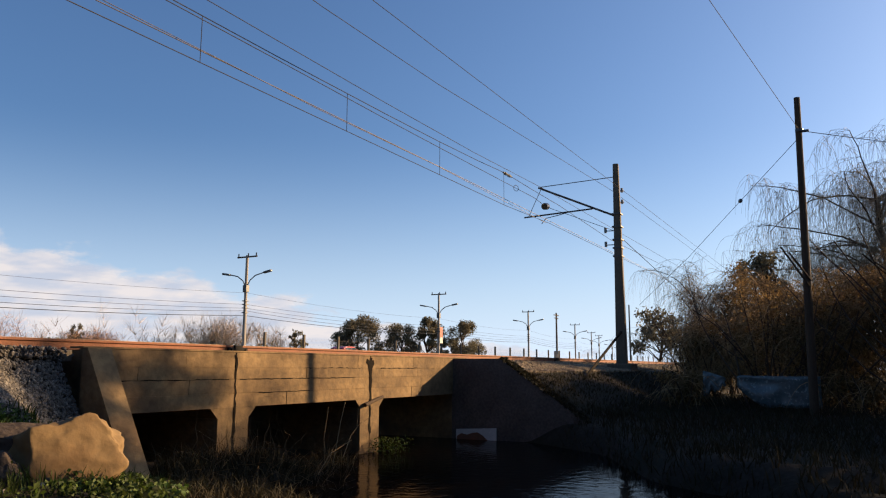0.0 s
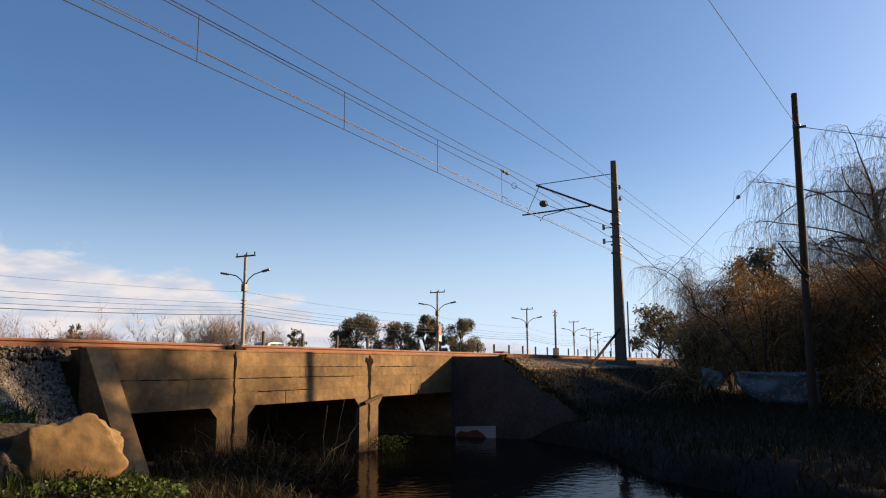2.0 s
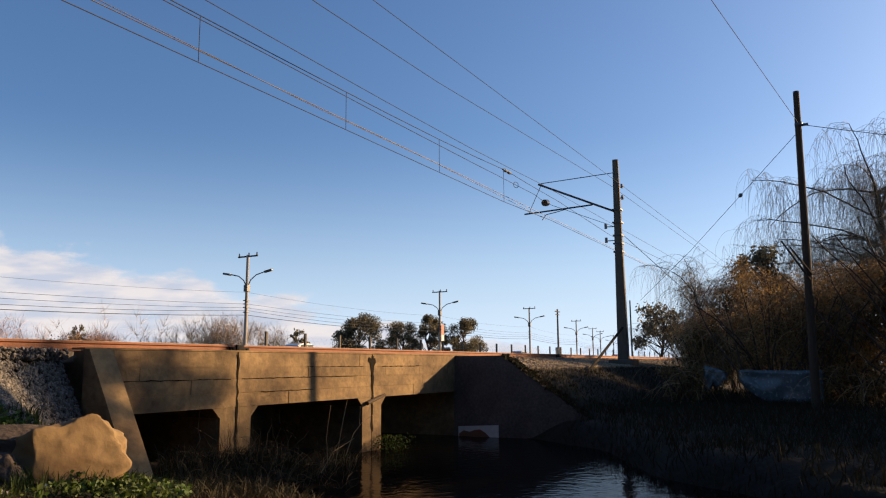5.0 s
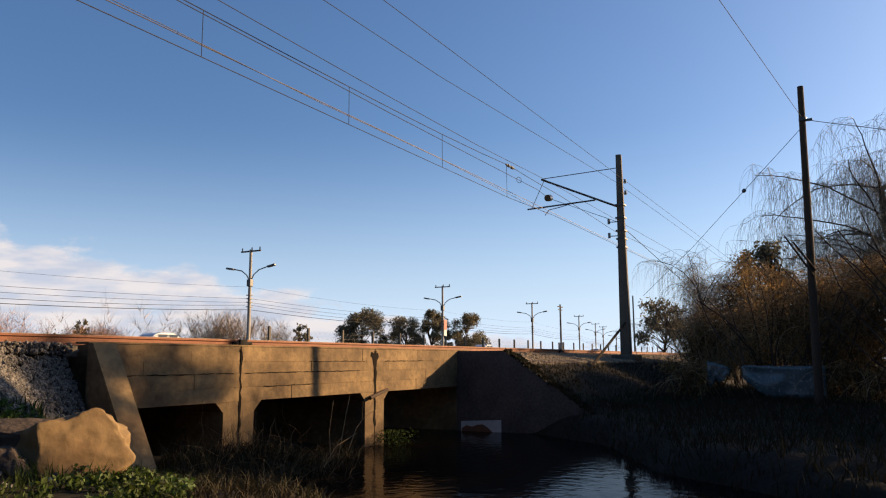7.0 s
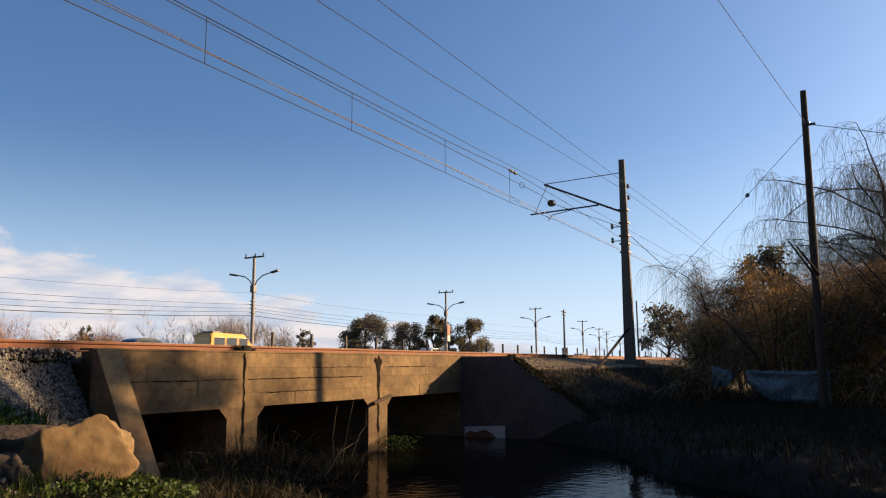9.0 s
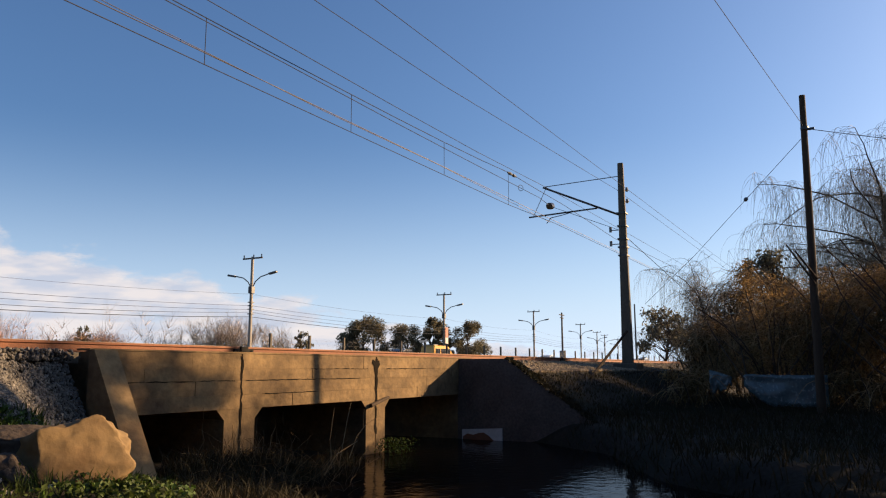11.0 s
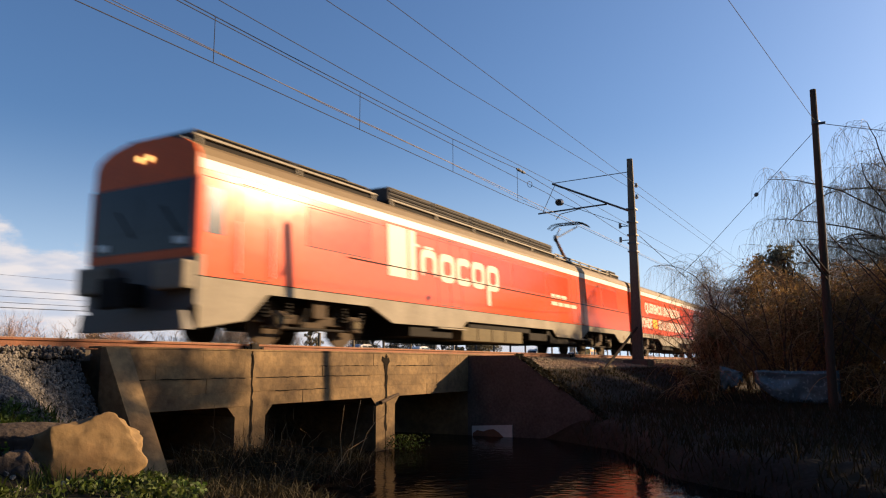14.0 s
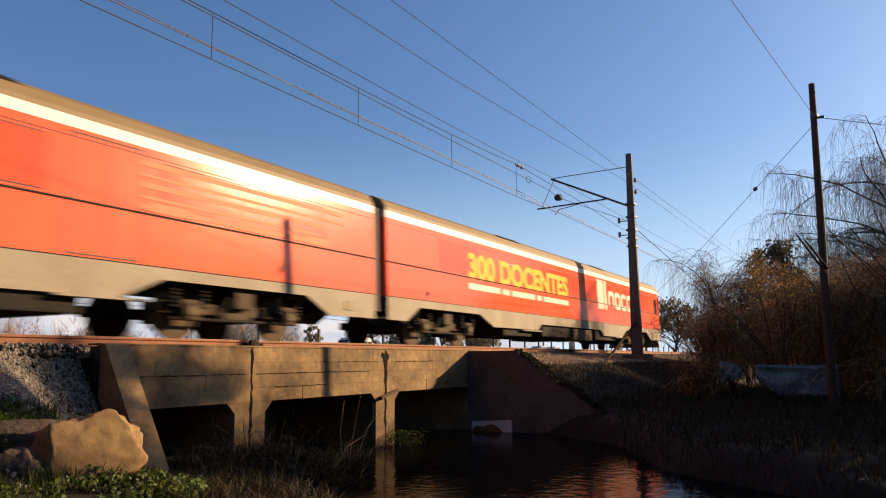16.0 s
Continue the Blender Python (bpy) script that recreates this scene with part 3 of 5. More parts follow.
def stones(name, places, material, lo, hi, r):
    verts, faces = [], []
    for p in places:
        vs, fs = r.choice(STONE_SHAPES)
        m = Euler((r.uniform(0, 6), r.uniform(0, 6), r.uniform(0, 6))).to_matrix() * r.uniform(lo, hi)
        n0 = len(verts)
        verts += [Vector(p) + m @ Vector(v) for v in vs]
        faces += [tuple(n0 + i for i in f) for f in fs]
    return raw(name, verts, faces, material)


places = []
for _ in range(26000):
    x, y = rng.uniform(-2, 6.98), rng.uniform(6.6, 9.9)
    if rng.random() < max(0.10, sstep(7.4, 8.8, y + 0.6 * noise.noise((x, y, 9)))):
        places.append((x, y, ground_z(x, y) + 0.02))
for _ in range(5000):
    x, y = rng.uniform(4.6, 6.98), rng.uniform(8.5, 10.0)
    places.append((x, y, ground_z(x, y) + 0.02))
for _ in range(900):
    places.append((rng.uniform(4.8, 7.0), rng.uniform(9.8, 10.3), rng.uniform(-0.30, -0.15)))
for _ in range(2600):
    x = -3 + 9.9 * rng.random()
    places.append((x, rng.uniform(9.5 + 0.40 * sstep(4.8, 6.6, x), 10.5), rng.uniform(-0.24, -0.165)))
for _ in range(1500):
    x = -9 + 80 * rng.random()
    places.append((x, rng.uniform(9.9, 13.4), -0.25))
ballast = new("ballast", stones("ballast", places, STONES, 0.016, 0.042, rng))
tagged(ballast, "grey crushed stone ballast on the track shoulder", "ballast", kind="stuff")

shoulder = []
for _ in range(11000):
    x = 18.7 + 45 * rng.random() ** 1.6
    y = rng.uniform(8.5, 10.5)
    shoulder.append((x, y, -0.19 - 0.15 * max(0, 10.2 - y)))
for _ in range(5000):
    x, y = 18.7 + 14 * rng.random(), rng.uniform(7.9, 8.75)
    shoulder.append((x, y, ground_z(x, y) + 0.02))
shoulder_ballast = new("ballast", stones("ballast", shoulder, SUNLIT_STONES, 0.030, 0.062, rng))
tagged(shoulder_ballast, "tan crushed stone ballast beyond the bridge, sunlight put in its colour", "ballast", kind="stuff")

# ---- the train ----
CAR = 26.7
HALF = 1.45
LEAN = math.atan2(0.07, 2.18)


def on_side(x, z):
    """A pose on the side's outer face: x along the car, z up; letters face outwards."""
    y = 0.07 * (z - 1.12) / 2.18
    return Matrix.Translation((x, y - 0.010, z)) @ Matrix.Rotation(-LEAN, 4, "X") @ pose(0, 0, 0, 90, 0, 0)


def panel(x0, z0, x1, z1, t=0.004, grow=0.0):
    """A thin sheet on the side."""
    bm = bmesh.new()
    for x, z in ((x0 - grow, z0 - grow), (x1 + grow, z0 - grow), (x1 + grow, z1 + grow), (x0 - grow, z1 + grow)):
        y = 0.07 * (z - 1.12) / 2.18
        bm.verts.new((x, y - t, z))
        bm.verts.new((x, y + 0.02, z))
    v = list(bm.verts)
    bm.faces.new(v[0::2])
    bm.faces.new(v[1::2][::-1])
    for i in range(4):
        j = (i + 1) % 4
        bm.faces.new((v[2 * i], v[2 * i + 1], v[2 * j + 1], v[2 * j]))
    bmesh.ops.recalc_face_normals(bm, faces=bm.faces)
    return bm


def seams(x0, z0, x1, z1, w=0.012, t=0.006):
    """A thin dark outline on the side."""
    bm = panel(x0, z0, x1, z0 + w, t)
    for b in (panel(x0, z1 - w, x1, z1, t), panel(x0, z0, x0 + w, z1, t), panel(x1 - w, z0, x1, z1, t)):
        me = bpy.data.meshes.new("tmp")
        b.to_mesh(me)
        b.free()
        bm.from_mesh(me)
        bpy.data.meshes.remove(me)
    return bm


def profile(z0, z1, out=0.0):
    """The car's cross-section between two heights, y and z."""
    side = [(0.0, 1.12), (0.07, 3.30), (0.16, 3.46), (0.42, 3.60), (0.85, 3.70), (1.45, 3.74)]
    pts = [(0.0, 0.9)] + side if z0 < 1.12 else side
    left = []
    for (ya, za), (yb, zb) in zip(pts[:-1], pts[1:]):
        if zb <= z0 or za >= z1:
            continue
        for zz in (max(za, z0), min(zb, z1)):
            k = (zz - za) / (zb - za)
            p = (ya + (yb - ya) * k - out, zz)
            if not left or (abs(left[-1][0] - p[0]) + abs(left[-1][1] - p[1])) > 1e-6:
                left.append(p)
    right = [(2 * HALF - y, z) for y, z in reversed(left) if abs(y - HALF) > 1e-6]
    return left + right


def bogie(car, xc):
    b = part("bogie", boxes((xc - 1.75, 0.34, 0.42, xc + 1.75, 0.46, 0.62), (xc - 1.75, 2.44, 0.42, xc + 1.75, 2.56, 0.62), (xc - 0.35, 0.3, 0.35, xc + 0.35, 2.6, 0.78), bevel=0.03), BOGIE, car, "brown dusty bogie frame")
    for dx in (-1.25, 1.25):
        bm = bmesh.new()
        for y0, y1, r in ((0.545, 0.575, 0.49), (0.575, 0.68, 0.455), (2.22, 2.325, 0.455), (2.325, 2.355, 0.49)):
            rod(bm, (xc + dx, y0, 0.455), (xc + dx, y1, 0.455), r, seg=24)
        rod(bm, (xc + dx, 0.3, 0.455), (xc + dx, 2.6, 0.455), 0.09, seg=12)
        part("wheelset", bm, BOGIE, b, "brown steel wheelset")
        bm = boxes((xc + dx - 0.20, 0.16, 0.30, xc + dx + 0.20, 0.36, 0.66), bevel=0.04)
        rod(bm, (xc + dx, 0.12, 0.47), (xc + dx, 0.18, 0.47), 0.15, seg=14)
        part("axle_box", bm, BOGIE, b, "dusty brown axle box")
        part("axle_cap", rods(((xc + dx, 0.095, 0.47), (xc + dx, 0.122, 0.47), 0.09), seg=14), TAN_PANEL, b, "worn tan axle cap")
        for k in range(4):
            a = math.pi / 4 + math.pi / 2 * k
            part("cap_bolt", rods(((xc + dx + 0.12 * math.cos(a), 0.10, 0.47 + 0.12 * math.sin(a)), (xc + dx + 0.12 * math.cos(a), 0.124, 0.47 + 0.12 * math.sin(a)), 0.018), seg=6), BLACK, b)
        for sx in (-0.33, 0.33):
            bm = bmesh.new()
            for k in range(5):
                rod(bm, (xc + dx + sx, 0.28, 0.52 + 0.07 * k), (xc + dx + sx, 0.28, 0.56 + 0.07 * k), 0.10, seg=12)
            part("coil_spring", bm, BLACK, b)
    bm = boxes((xc - 0.22, 0.14, 0.55, xc + 0.22, 0.34, 0.98), bevel=0.03)
    part("damper_bracket", bm, BOGIE, b)
    part("brake_rigging", rods(((xc - 1.6, 0.26, 0.33), (xc + 1.6, 0.26, 0.33), 0.03), ((xc - 0.6, 0.24, 0.3), (xc - 0.3, 0.24, 0.75), 0.035)), BLACK, b)
    for s in (-1, 1):
        part("sand_pipe", rods(((xc + s * 1.85, 0.3, 0.75), (xc + s * 1.8, 0.5, 0.14), 0.025)), BLACK, b)


def skirt(car, x0, x1, front):
    """The grey lower side with its cut-outs over the bogies, both sides."""
    o = [(x0, 1.12), (x1, 1.12), (x1, 0.56), (24.75, 0.56), (24.0, 0.92), (20.4, 0.92), (19.6, 0.58), (16.9, 0.58), (16.5, 0.82), (9.9, 0.80)]
    o += [(9.6, 0.60), (6.1, 0.58), (5.15, 0.92), (1.75, 0.92), (1.15, 0.40 if front else 0.56), (x0 + 0.02, 0.22 if front else 0.56)]
    for y0, y1 in ((0.0, 0.05), (2.85, 2.90)):
        part("skirt", prism(bmesh.new(), o, y0, y1), TRAIN_GREY, car, "dusty grey lower side")


def cab_front(car):
    """The driver's end, facing -x."""
    part("cab_mask", prism_x(bmesh.new(), profile(2.88, 3.74, 0.004), -0.05, 0.02), TRAIN_ORANGE, car, "orange-brown cab brow")
    part("windscreen", prism_x(bmesh.new(), profile(1.62, 2.876, 0.004), -0.055, 0.02), CAB_GLASS, car, "dark full-width windscreen band")
    for y0, y1 in ((0.28, 1.38), (1.52, 2.62)):
        part("wiper_pane", boxes((-0.062, y0, 1.98, -0.056, y1, 2.70), bevel=0.002), CAB_GLASS, car, "slightly paler glass pane")
        part("wiper", rods(((-0.075, y0 + 0.15, 1.90), (-0.075, y0 + 0.62, 2.42), 0.012)), BLACK, car)
    part("cab_stripe", prism_x(bmesh.new(), profile(1.46, 1.616, 0.004), -0.052, 0.02), TRAIN_ORANGE, car, "orange stripe")
    part("cab_apron", prism_x(bmesh.new(), [(0.0, 1.456), (0.0, 0.62), (0.25, 0.50), (2.65, 0.50), (2.9, 0.62), (2.9, 1.456)], -0.05, 0.02), CAB_GREY, car, "dark grimy lower front")
    for y in (0.42, 2.48):
        part("buffer_case", boxes((-0.30, y - 0.40, 0.88, -0.052, y + 0.40, 1.38), bevel=0.05), TRAIN_GREY, car, "grey bumper box")
        part("marker_lamp", boxes((-0.075, y - 0.16, 1.70, -0.058, y + 0.16, 1.83), bevel=0.006), LENS, car, "pale headlamp cluster")
    for y0, y1 in ((-0.006, 0.12), (2.78, 2.906)):
        part("cab_pillar", boxes((-0.068, y0, 1.50, 0.03, y1, 2.87), bevel=0.012), TRAIN_RED, car, "red corner pillar")
    part("coupler", boxes((-0.55, 1.22, 0.62, -0.05, 1.68, 1.02), (-0.66, 1.14, 0.56, -0.5, 1.76, 1.10), bevel=0.05), BLACK, car, "black automatic coupler")
    part("plough", prism_x(bmesh.new(), [(0.12, 0.52), (0.05, 0.20), (2.85, 0.20), (2.78, 0.52)], -0.22, 0.02), CAB_GREY, car, "grey snow plough plate")
    for y in (1.32, 1.58):
        bm = bmesh.new()
        rod(bm, (-0.075, y, 3.36), (-0.04, y, 3.36), 0.062, seg=16)
        part("headlight", bm, HEADLAMP, car, "lit warm headlight")
    part("horn", rods(((-0.05, 0.55, 3.62), (0.3, 0.55, 3.66), 0.07, 0.04)), STEEL, car)


def railcar(label, front):
    car = thing("railcar", label, "train car", "cars of the train")
    rear, front = front == "rear", front is True
    x0, x1 = (0.0, CAR - 0.27) if front else (0.27, CAR if rear else CAR - 0.27)
    part("body_side", prism_x(bmesh.new(), profile(1.12, 3.04), x0, x1), TRAIN_RED, car, "red advertising film")
    part("stripe", prism_x(bmesh.new(), profile(3.044, 3.22, 0.003), x0, x1), TRAIN_WHITE, car, "white stripe below the roof")
    part("roof", prism_x(bmesh.new(), profile(3.224, 3.74), x0, x1), TRAIN_CREAM, car, "cream curved roof")
    part("floor_pan", boxes((x0 + 0.1, 0.3, 0.92, x1 - 0.1, 2.6, 1.11)), BLACK, car)
    skirt(car, x0, x1, front)
    part("waist_seam", panel(4.3 if front else x0, 1.945, x1, 1.972, 0.017), BLACK, car)
    part("upper_seam", panel(x0, 2.905, x1, 2.915, 0.006), RUBBER, car)
    part("sill_seam", panel(x0, 1.115, x1, 1.13, 0.006), BLACK, car)
    for xe in ((x1,) if front else (x0,) if rear else (x0, x1)):
        s = 1 if xe == x1 else -1
        lo, hi = sorted((xe, xe + s * 0.265))
        part("gangway", prism_x(bmesh.new(), [(0.14, 0.75), (0.2, 3.25), (0.55, 3.5), (2.35, 3.5), (2.7, 3.25), (2.76, 0.75)], lo, hi), RUBBER, car, "dark red-brown gangway bellows")
    for xc in (3.5, 22.4):
        bogie(car, xc)
    for xd in (8.3, 18.6):
        part("passenger_door", seams(xd, 1.16, xd + 1.35, 2.99, 0.02), RUBBER, car, "sliding door outlined in dark rubber")
        part("door_leaf_joint", panel(xd + 0.67, 1.16, xd + 0.69, 2.99, 0.006), RUBBER, car)
        part("footstep", boxes((xd - 0.1, -0.06, 0.54, xd + 1.45, 0.1, 0.575)), TRAIN_GREY, car)
    for xw0, xw1 in ((2.9, 5.2), (10.2, 13.0), (13.15, 16.0), (16.15, 18.3), (20.3, 22.3), (22.5, 24.6)):
        part("window_film", panel(xw0, 2.02, xw1, 2.86, 0.005), TRAIN_RED2, car, "window covered with red film")
        part("window_rubber", seams(xw0, 2.02, xw1, 2.86, 0.016, 0.008), RUBBER, car)
    for xv in (6.9, 7.6):
        part("number_bar", panel(xv, 2.60, xv + 0.45, 2.66, 0.006), PALE, car)
    part("side_plate", panel(25.3, 0.70, 25.55, 0.90, 0.006), TRAIN_CREAM, car)
    return car


def underboxes(car, rows):
    for xa, xb, z0, z1, m in rows:
        part("equipment_case", boxes((xa, 0.10, z0, xb, 2.8, z1), bevel=0.03), m, car, "underfloor equipment case")
        for k in range(1, int((xb - xa) / 0.95) if m is TAN_PANEL else 1):
            part("case_rib", boxes((xa + 0.95 * k - 0.02, 0.085, z0 + 0.03, xa + 0.95 * k + 0.02, 0.11, z1 - 0.03)), BOGIE, car)


def roof_run(car, xa, xb, z1):
    """Roof equipment: a painted shadow band, a pale rail over it, louvred cases above."""
    # A black box fills the gap and stands for its shadow.
    part("roof_shadow_band", boxes((xa, 0.45, 3.58, xb, 2.45, 3.74)), BLACK, car, "black band painted as the shadow under the roof equipment")
    part("roof_rail", boxes((xa - 0.1, 0.39, 3.715, xb + 0.1, 0.455, 3.765), bevel=0.012), TRAIN_GREY, car, "pale rail along the roof")
    n = max(1, round((xb - xa) / 2.4))
    w = (xb - xa) / n
    for i in range(n):
        u0, u1 = xa + 0.03 + i * w, xa - 0.03 + (i + 1) * w
        case = part("roof_case", boxes((u0, 0.52, 3.74, u1, 2.38, z1), bevel=0.03), ROOFGEAR, car, "dark grey roof equipment case")
        h = (z1 - 3.74) / 4
        for k in range(3):
            part("louvre", boxes((u0 + 0.08, 0.495, 3.74 + h * (k + 0.55), u1 - 0.08, 0.525, 3.74 + h * (k + 1.0))), BLACK, case)
        part("case_edge", boxes((u0 + 0.15, 0.505, z1 - 0.045, u1 - 0.55, 0.525, z1 - 0.015)), TAN_PANEL, case)
    for i in range(n + 1):
        part("rail_bracket", boxes((xa + i * w - 0.03, 0.40, 3.60, xa + i * w + 0.03, 0.45, 3.72)), TRAIN_GREY, car)


def pantograph(car, x):
    base = part("pantograph", boxes((x - 0.9, 0.85, 3.74, x + 0.9, 0.93, 3.86), (x - 0.9, 1.97, 3.74, x + 0.9, 2.05, 3.86), (x - 0.9, 0.85, 3.78, x - 0.8, 2.05, 3.86), (x + 0.8, 0.85, 3.78, x + 0.9, 2.05, 3.86)), STEEL, car, "raised single-arm pantograph")
    part("lower_arm", rods(((x + 0.25, 1.45, 3.85), (x - 1.2, 1.45, 4.88), 0.06), ((x - 0.1, 1.25, 3.85), (x - 1.15, 1.40, 4.82), 0.025)), RUST, base)
    part("upper_arm", rods(((x - 1.2, 1.45, 4.88), (x + 0.45, 1.05, 5.62), 0.03), ((x - 1.2, 1.45, 4.88), (x + 0.45, 1.85, 5.62), 0.03), ((x - 1.3, 1.40, 4.80), (x - 1.05, 1.5, 4.98), 0.09)), STEEL, base)
    bm = bmesh.new()
    for dx in (0.25, 0.65):
        tube(bm, [(x + dx, 0.55, 5.58), (x + dx, 0.72, 5.72), (x + dx, 0.95, 5.78), (x + dx, 1.95, 5.78), (x + dx, 2.18, 5.72), (x + dx, 2.35, 5.58)], 0.032)
    part("collector_head", bm, BLACK, base)
    for dx, y in ((-0.8, 0.9), (0.8, 0.9), (-0.8, 2.0), (0.8, 2.0)):
        bm = bmesh.new()
        for k in range(3):
            rod(bm, (x + dx, y, 3.66 + 0.04 * k), (x + dx, y, 3.69 + 0.04 * k), 0.07, seg=10)
        part("roof_insulator", bm, GLASSWARE, base)


def rounded_ring(x0, z0, x1, z1, w, gap=None):
    """A thin raised ring with rounded corners on the side; gap: the angles left open."""
    bm, n = bmesh.new(), 28
    cx, cz, a, b = (x0 + x1) / 2, (z0 + z1) / 2, (x1 - x0) / 2, (z1 - z0) / 2
    angles = [gap[1] + (2 * math.pi - gap[1] + gap[0]) * i / n for i in range(n + 1)] if gap else [2 * math.pi * i / n for i in range(n)]
    rows = []
    for t in angles:
        c, d = math.cos(t), math.sin(t)
        k = (abs(c) ** 4 + abs(d) ** 4) ** -0.25
        row = []
        for ra, rb, out in ((a, b, -0.012), (a - w, b - w, -0.012), (a - w, b - w, 0.01), (a, b, 0.01)):
            z = cz + rb * k * d
            row.append(bm.verts.new((cx + ra * k * c, 0.07 * (z - 1.12) / 2.18 + out, z)))
        rows.append(row)
    for i in range(len(rows) - (1 if gap else 0)):
        p, q = rows[i], rows[(i + 1) % len(rows)]
        for j in range(4):
            bm.faces.new((p[j], p[(j + 1) % 4], q[(j + 1) % 4], q[j]))
    if gap:
        bm.faces.new(rows[0])
        bm.faces.new(rows[-1][::-1])
    bmesh.ops.recalc_face_normals(bm, faces=bm.faces)
    return bm


def big_mark(car, x):
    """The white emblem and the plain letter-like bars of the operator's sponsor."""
    part("emblem_block", panel(x, 1.72, x + 0.85, 2.98, 0.012), PALE, car, "white block emblem")
    part("emblem_bar", panel(x + 0.95, 1.72, x + 1.25, 2.98, 0.012), PALE, car, "white bar of the emblem")
    for k, dx in enumerate((1.50, 2.48, 3.44, 4.36, 5.34)):
        part("sponsor_shape", rounded_ring(x + dx, 1.80, x + dx + 0.84, 2.58, 0.20, (3.93, 5.50) if k == 0 else (-0.6, 0.6) if k == 2 else None), PALE, car, "white plain rounded advertising shape")
    part("sponsor_tail", panel(x + 5.34, 1.34, x + 5.55, 2.10, 0.014), PALE, car)


def lead_cab(car):
    cab_front(car)
    part("cab_window", panel(0.16, 1.90, 0.56, 2.74, 0.007), CARGLASS, car, "narrow cab side window")
    part("cab_door", seams(0.95, 1.16, 1.75, 2.95, 0.018), RUBBER, car, "cab door outline")
    part("cab_corner", boxes((-0.03, -0.012, 1.12, 0.10, 0.06, 1.50), bevel=0.01), TRAIN_GREY, car, "grey corner panel")
    for xh in (0.90, 1.80):
        part("handrail", rods(((xh, -0.05, 1.25), (xh, -0.02, 2.2), 0.015)), TRAIN_WHITE, car)


motor_car = railcar("red leading motor car with white emblem and raised pantograph", True)
lead_cab(motor_car)
roof_run(motor_car, 0.25, 5.8, 3.90)
roof_run(motor_car, 6.6, 18.0, 4.12)
roof_run(motor_car, 25.0, 26.2, 3.92)
# Black box in place of the shadow below the rail.
part("roof_shadow_band", boxes((18.2, 0.48, 3.60, 24.9, 0.56, 3.74)), BLACK, motor_car, "black strip painted as the shadow below the roof rail")
for y, z in ((0.43, 3.66), (0.47, 3.80)):
    part("roof_rail", boxes((18.2, y, z, 24.9, y + 0.05, z + 0.05), bevel=0.012), TRAIN_GREY, motor_car, "pale rail along the roof")
for k in range(6):
    part("rail_bracket", boxes((18.5 + 1.22 * k, 0.44, 3.56, 18.58 + 1.22 * k, 0.52, 3.84)), TRAIN_GREY, motor_car)
pantograph(motor_car, 22.0)
bm = bmesh.new()
tube(bm, [(4.3, 0.9, 3.88), (4.35, 0.9, 4.02), (5.3, 0.9, 4.06), (5.6, 0.9, 3.95), (5.6, 2.0, 3.95), (5.3, 2.0, 4.06), (4.35, 2.0, 4.02), (4.3, 2.0, 3.82)], 0.026)
part("folded_collector", bm, BLACK, motor_car, "folded second collector frame")
big_mark(motor_car, 5.9)
underboxes(motor_car, [(7.0, 9.2, 0.30, 0.9, BLACK), (9.8, 14.0, 0.26, 0.66, TAN_PANEL), (14.6, 16.2, 0.40, 0.9, BLACK), (16.5, 19.2, 0.34, 0.9, BLACK), (10.2, 19.0, 0.62, 0.92, BLACK)])
for z, words in ((2.00, ((0, 0.35), (0.45, 0.9), (1.0, 1.55))), (1.72, ((0, 0.6), (0.7, 1.15), (1.25, 1.9), (2.0, 2.6)))):
    for u0, u1 in words:
        part("slogan_bar", panel(16.5 + u0, z, 16.5 + u1, z + 0.13, 0.007), PALE, motor_car, "unreadable white word of print")

trailer = railcar("red trailer car with a white printed slogan and shield", False)
letters("slogan_line", "QUEREMOS UNA REGIÓN", 0.66, PALE, trailer, on_side(2.75, 2.24), "white lettering", 7.9)
letters("slogan_line", "DONDE", 0.66, PALE, trailer, on_side(1.70, 1.44), "white lettering", 2.3)
part("slogan_block", panel(4.2, 1.46, 5.1, 1.90, 0.007), TRAIN_YELLOW, trailer, "yellow block in the slogan")
letters("slogan_line", "SEAS INDISPENSABLE", 0.66, PALE, trailer, on_side(5.35, 1.44), "white lettering", 6.5)
bm = bmesh.new()
for x, z in ((14.65, 2.76), (15.5, 2.82), (16.4, 2.72), (16.4, 1.75), (15.55, 1.32), (14.65, 1.75)):
    bm.verts.new((x, 0.07 * (z - 1.12) / 2.18 - 0.011, z))
bm.faces.new(bm.verts)
bmesh.ops.solidify(bm, geom=bm.faces[:], thickness=0.004)
part("shield", bm, BOARD_WHITE, trailer, "plain pale shield emblem")
for k in range(5):
    z = 2.74 - 0.18 * k
    part("print_bar", panel(19.9, z, 19.9 + (5.4 if k < 2 else 4.6), z + (0.05 if k % 2 else 0.09), 0.009), FAINT, trailer, "unreadable line of print")
for k in range(3):
    part("print_block", panel(20.1 + 1.9 * k, 2.00, 20.9 + 1.9 * k, 2.16, 0.012), FAINT, trailer, "unreadable print block")
underboxes(trailer, [(9.7, 16.6, 0.50, 0.92, BLACK), (10.6, 11.0, 0.34, 0.78, TAN_PANEL), (11.5, 12.4, 0.32, 0.78, TAN_PANEL), (13.4, 14.6, 0.32, 0.78, TAN_PANEL), (15.4, 16.1, 0.32, 0.78, TAN_PANEL), (17.2, 19.0, 0.30, 0.9, BLACK), (6.4, 8.8, 0.36, 0.7, BLACK)])
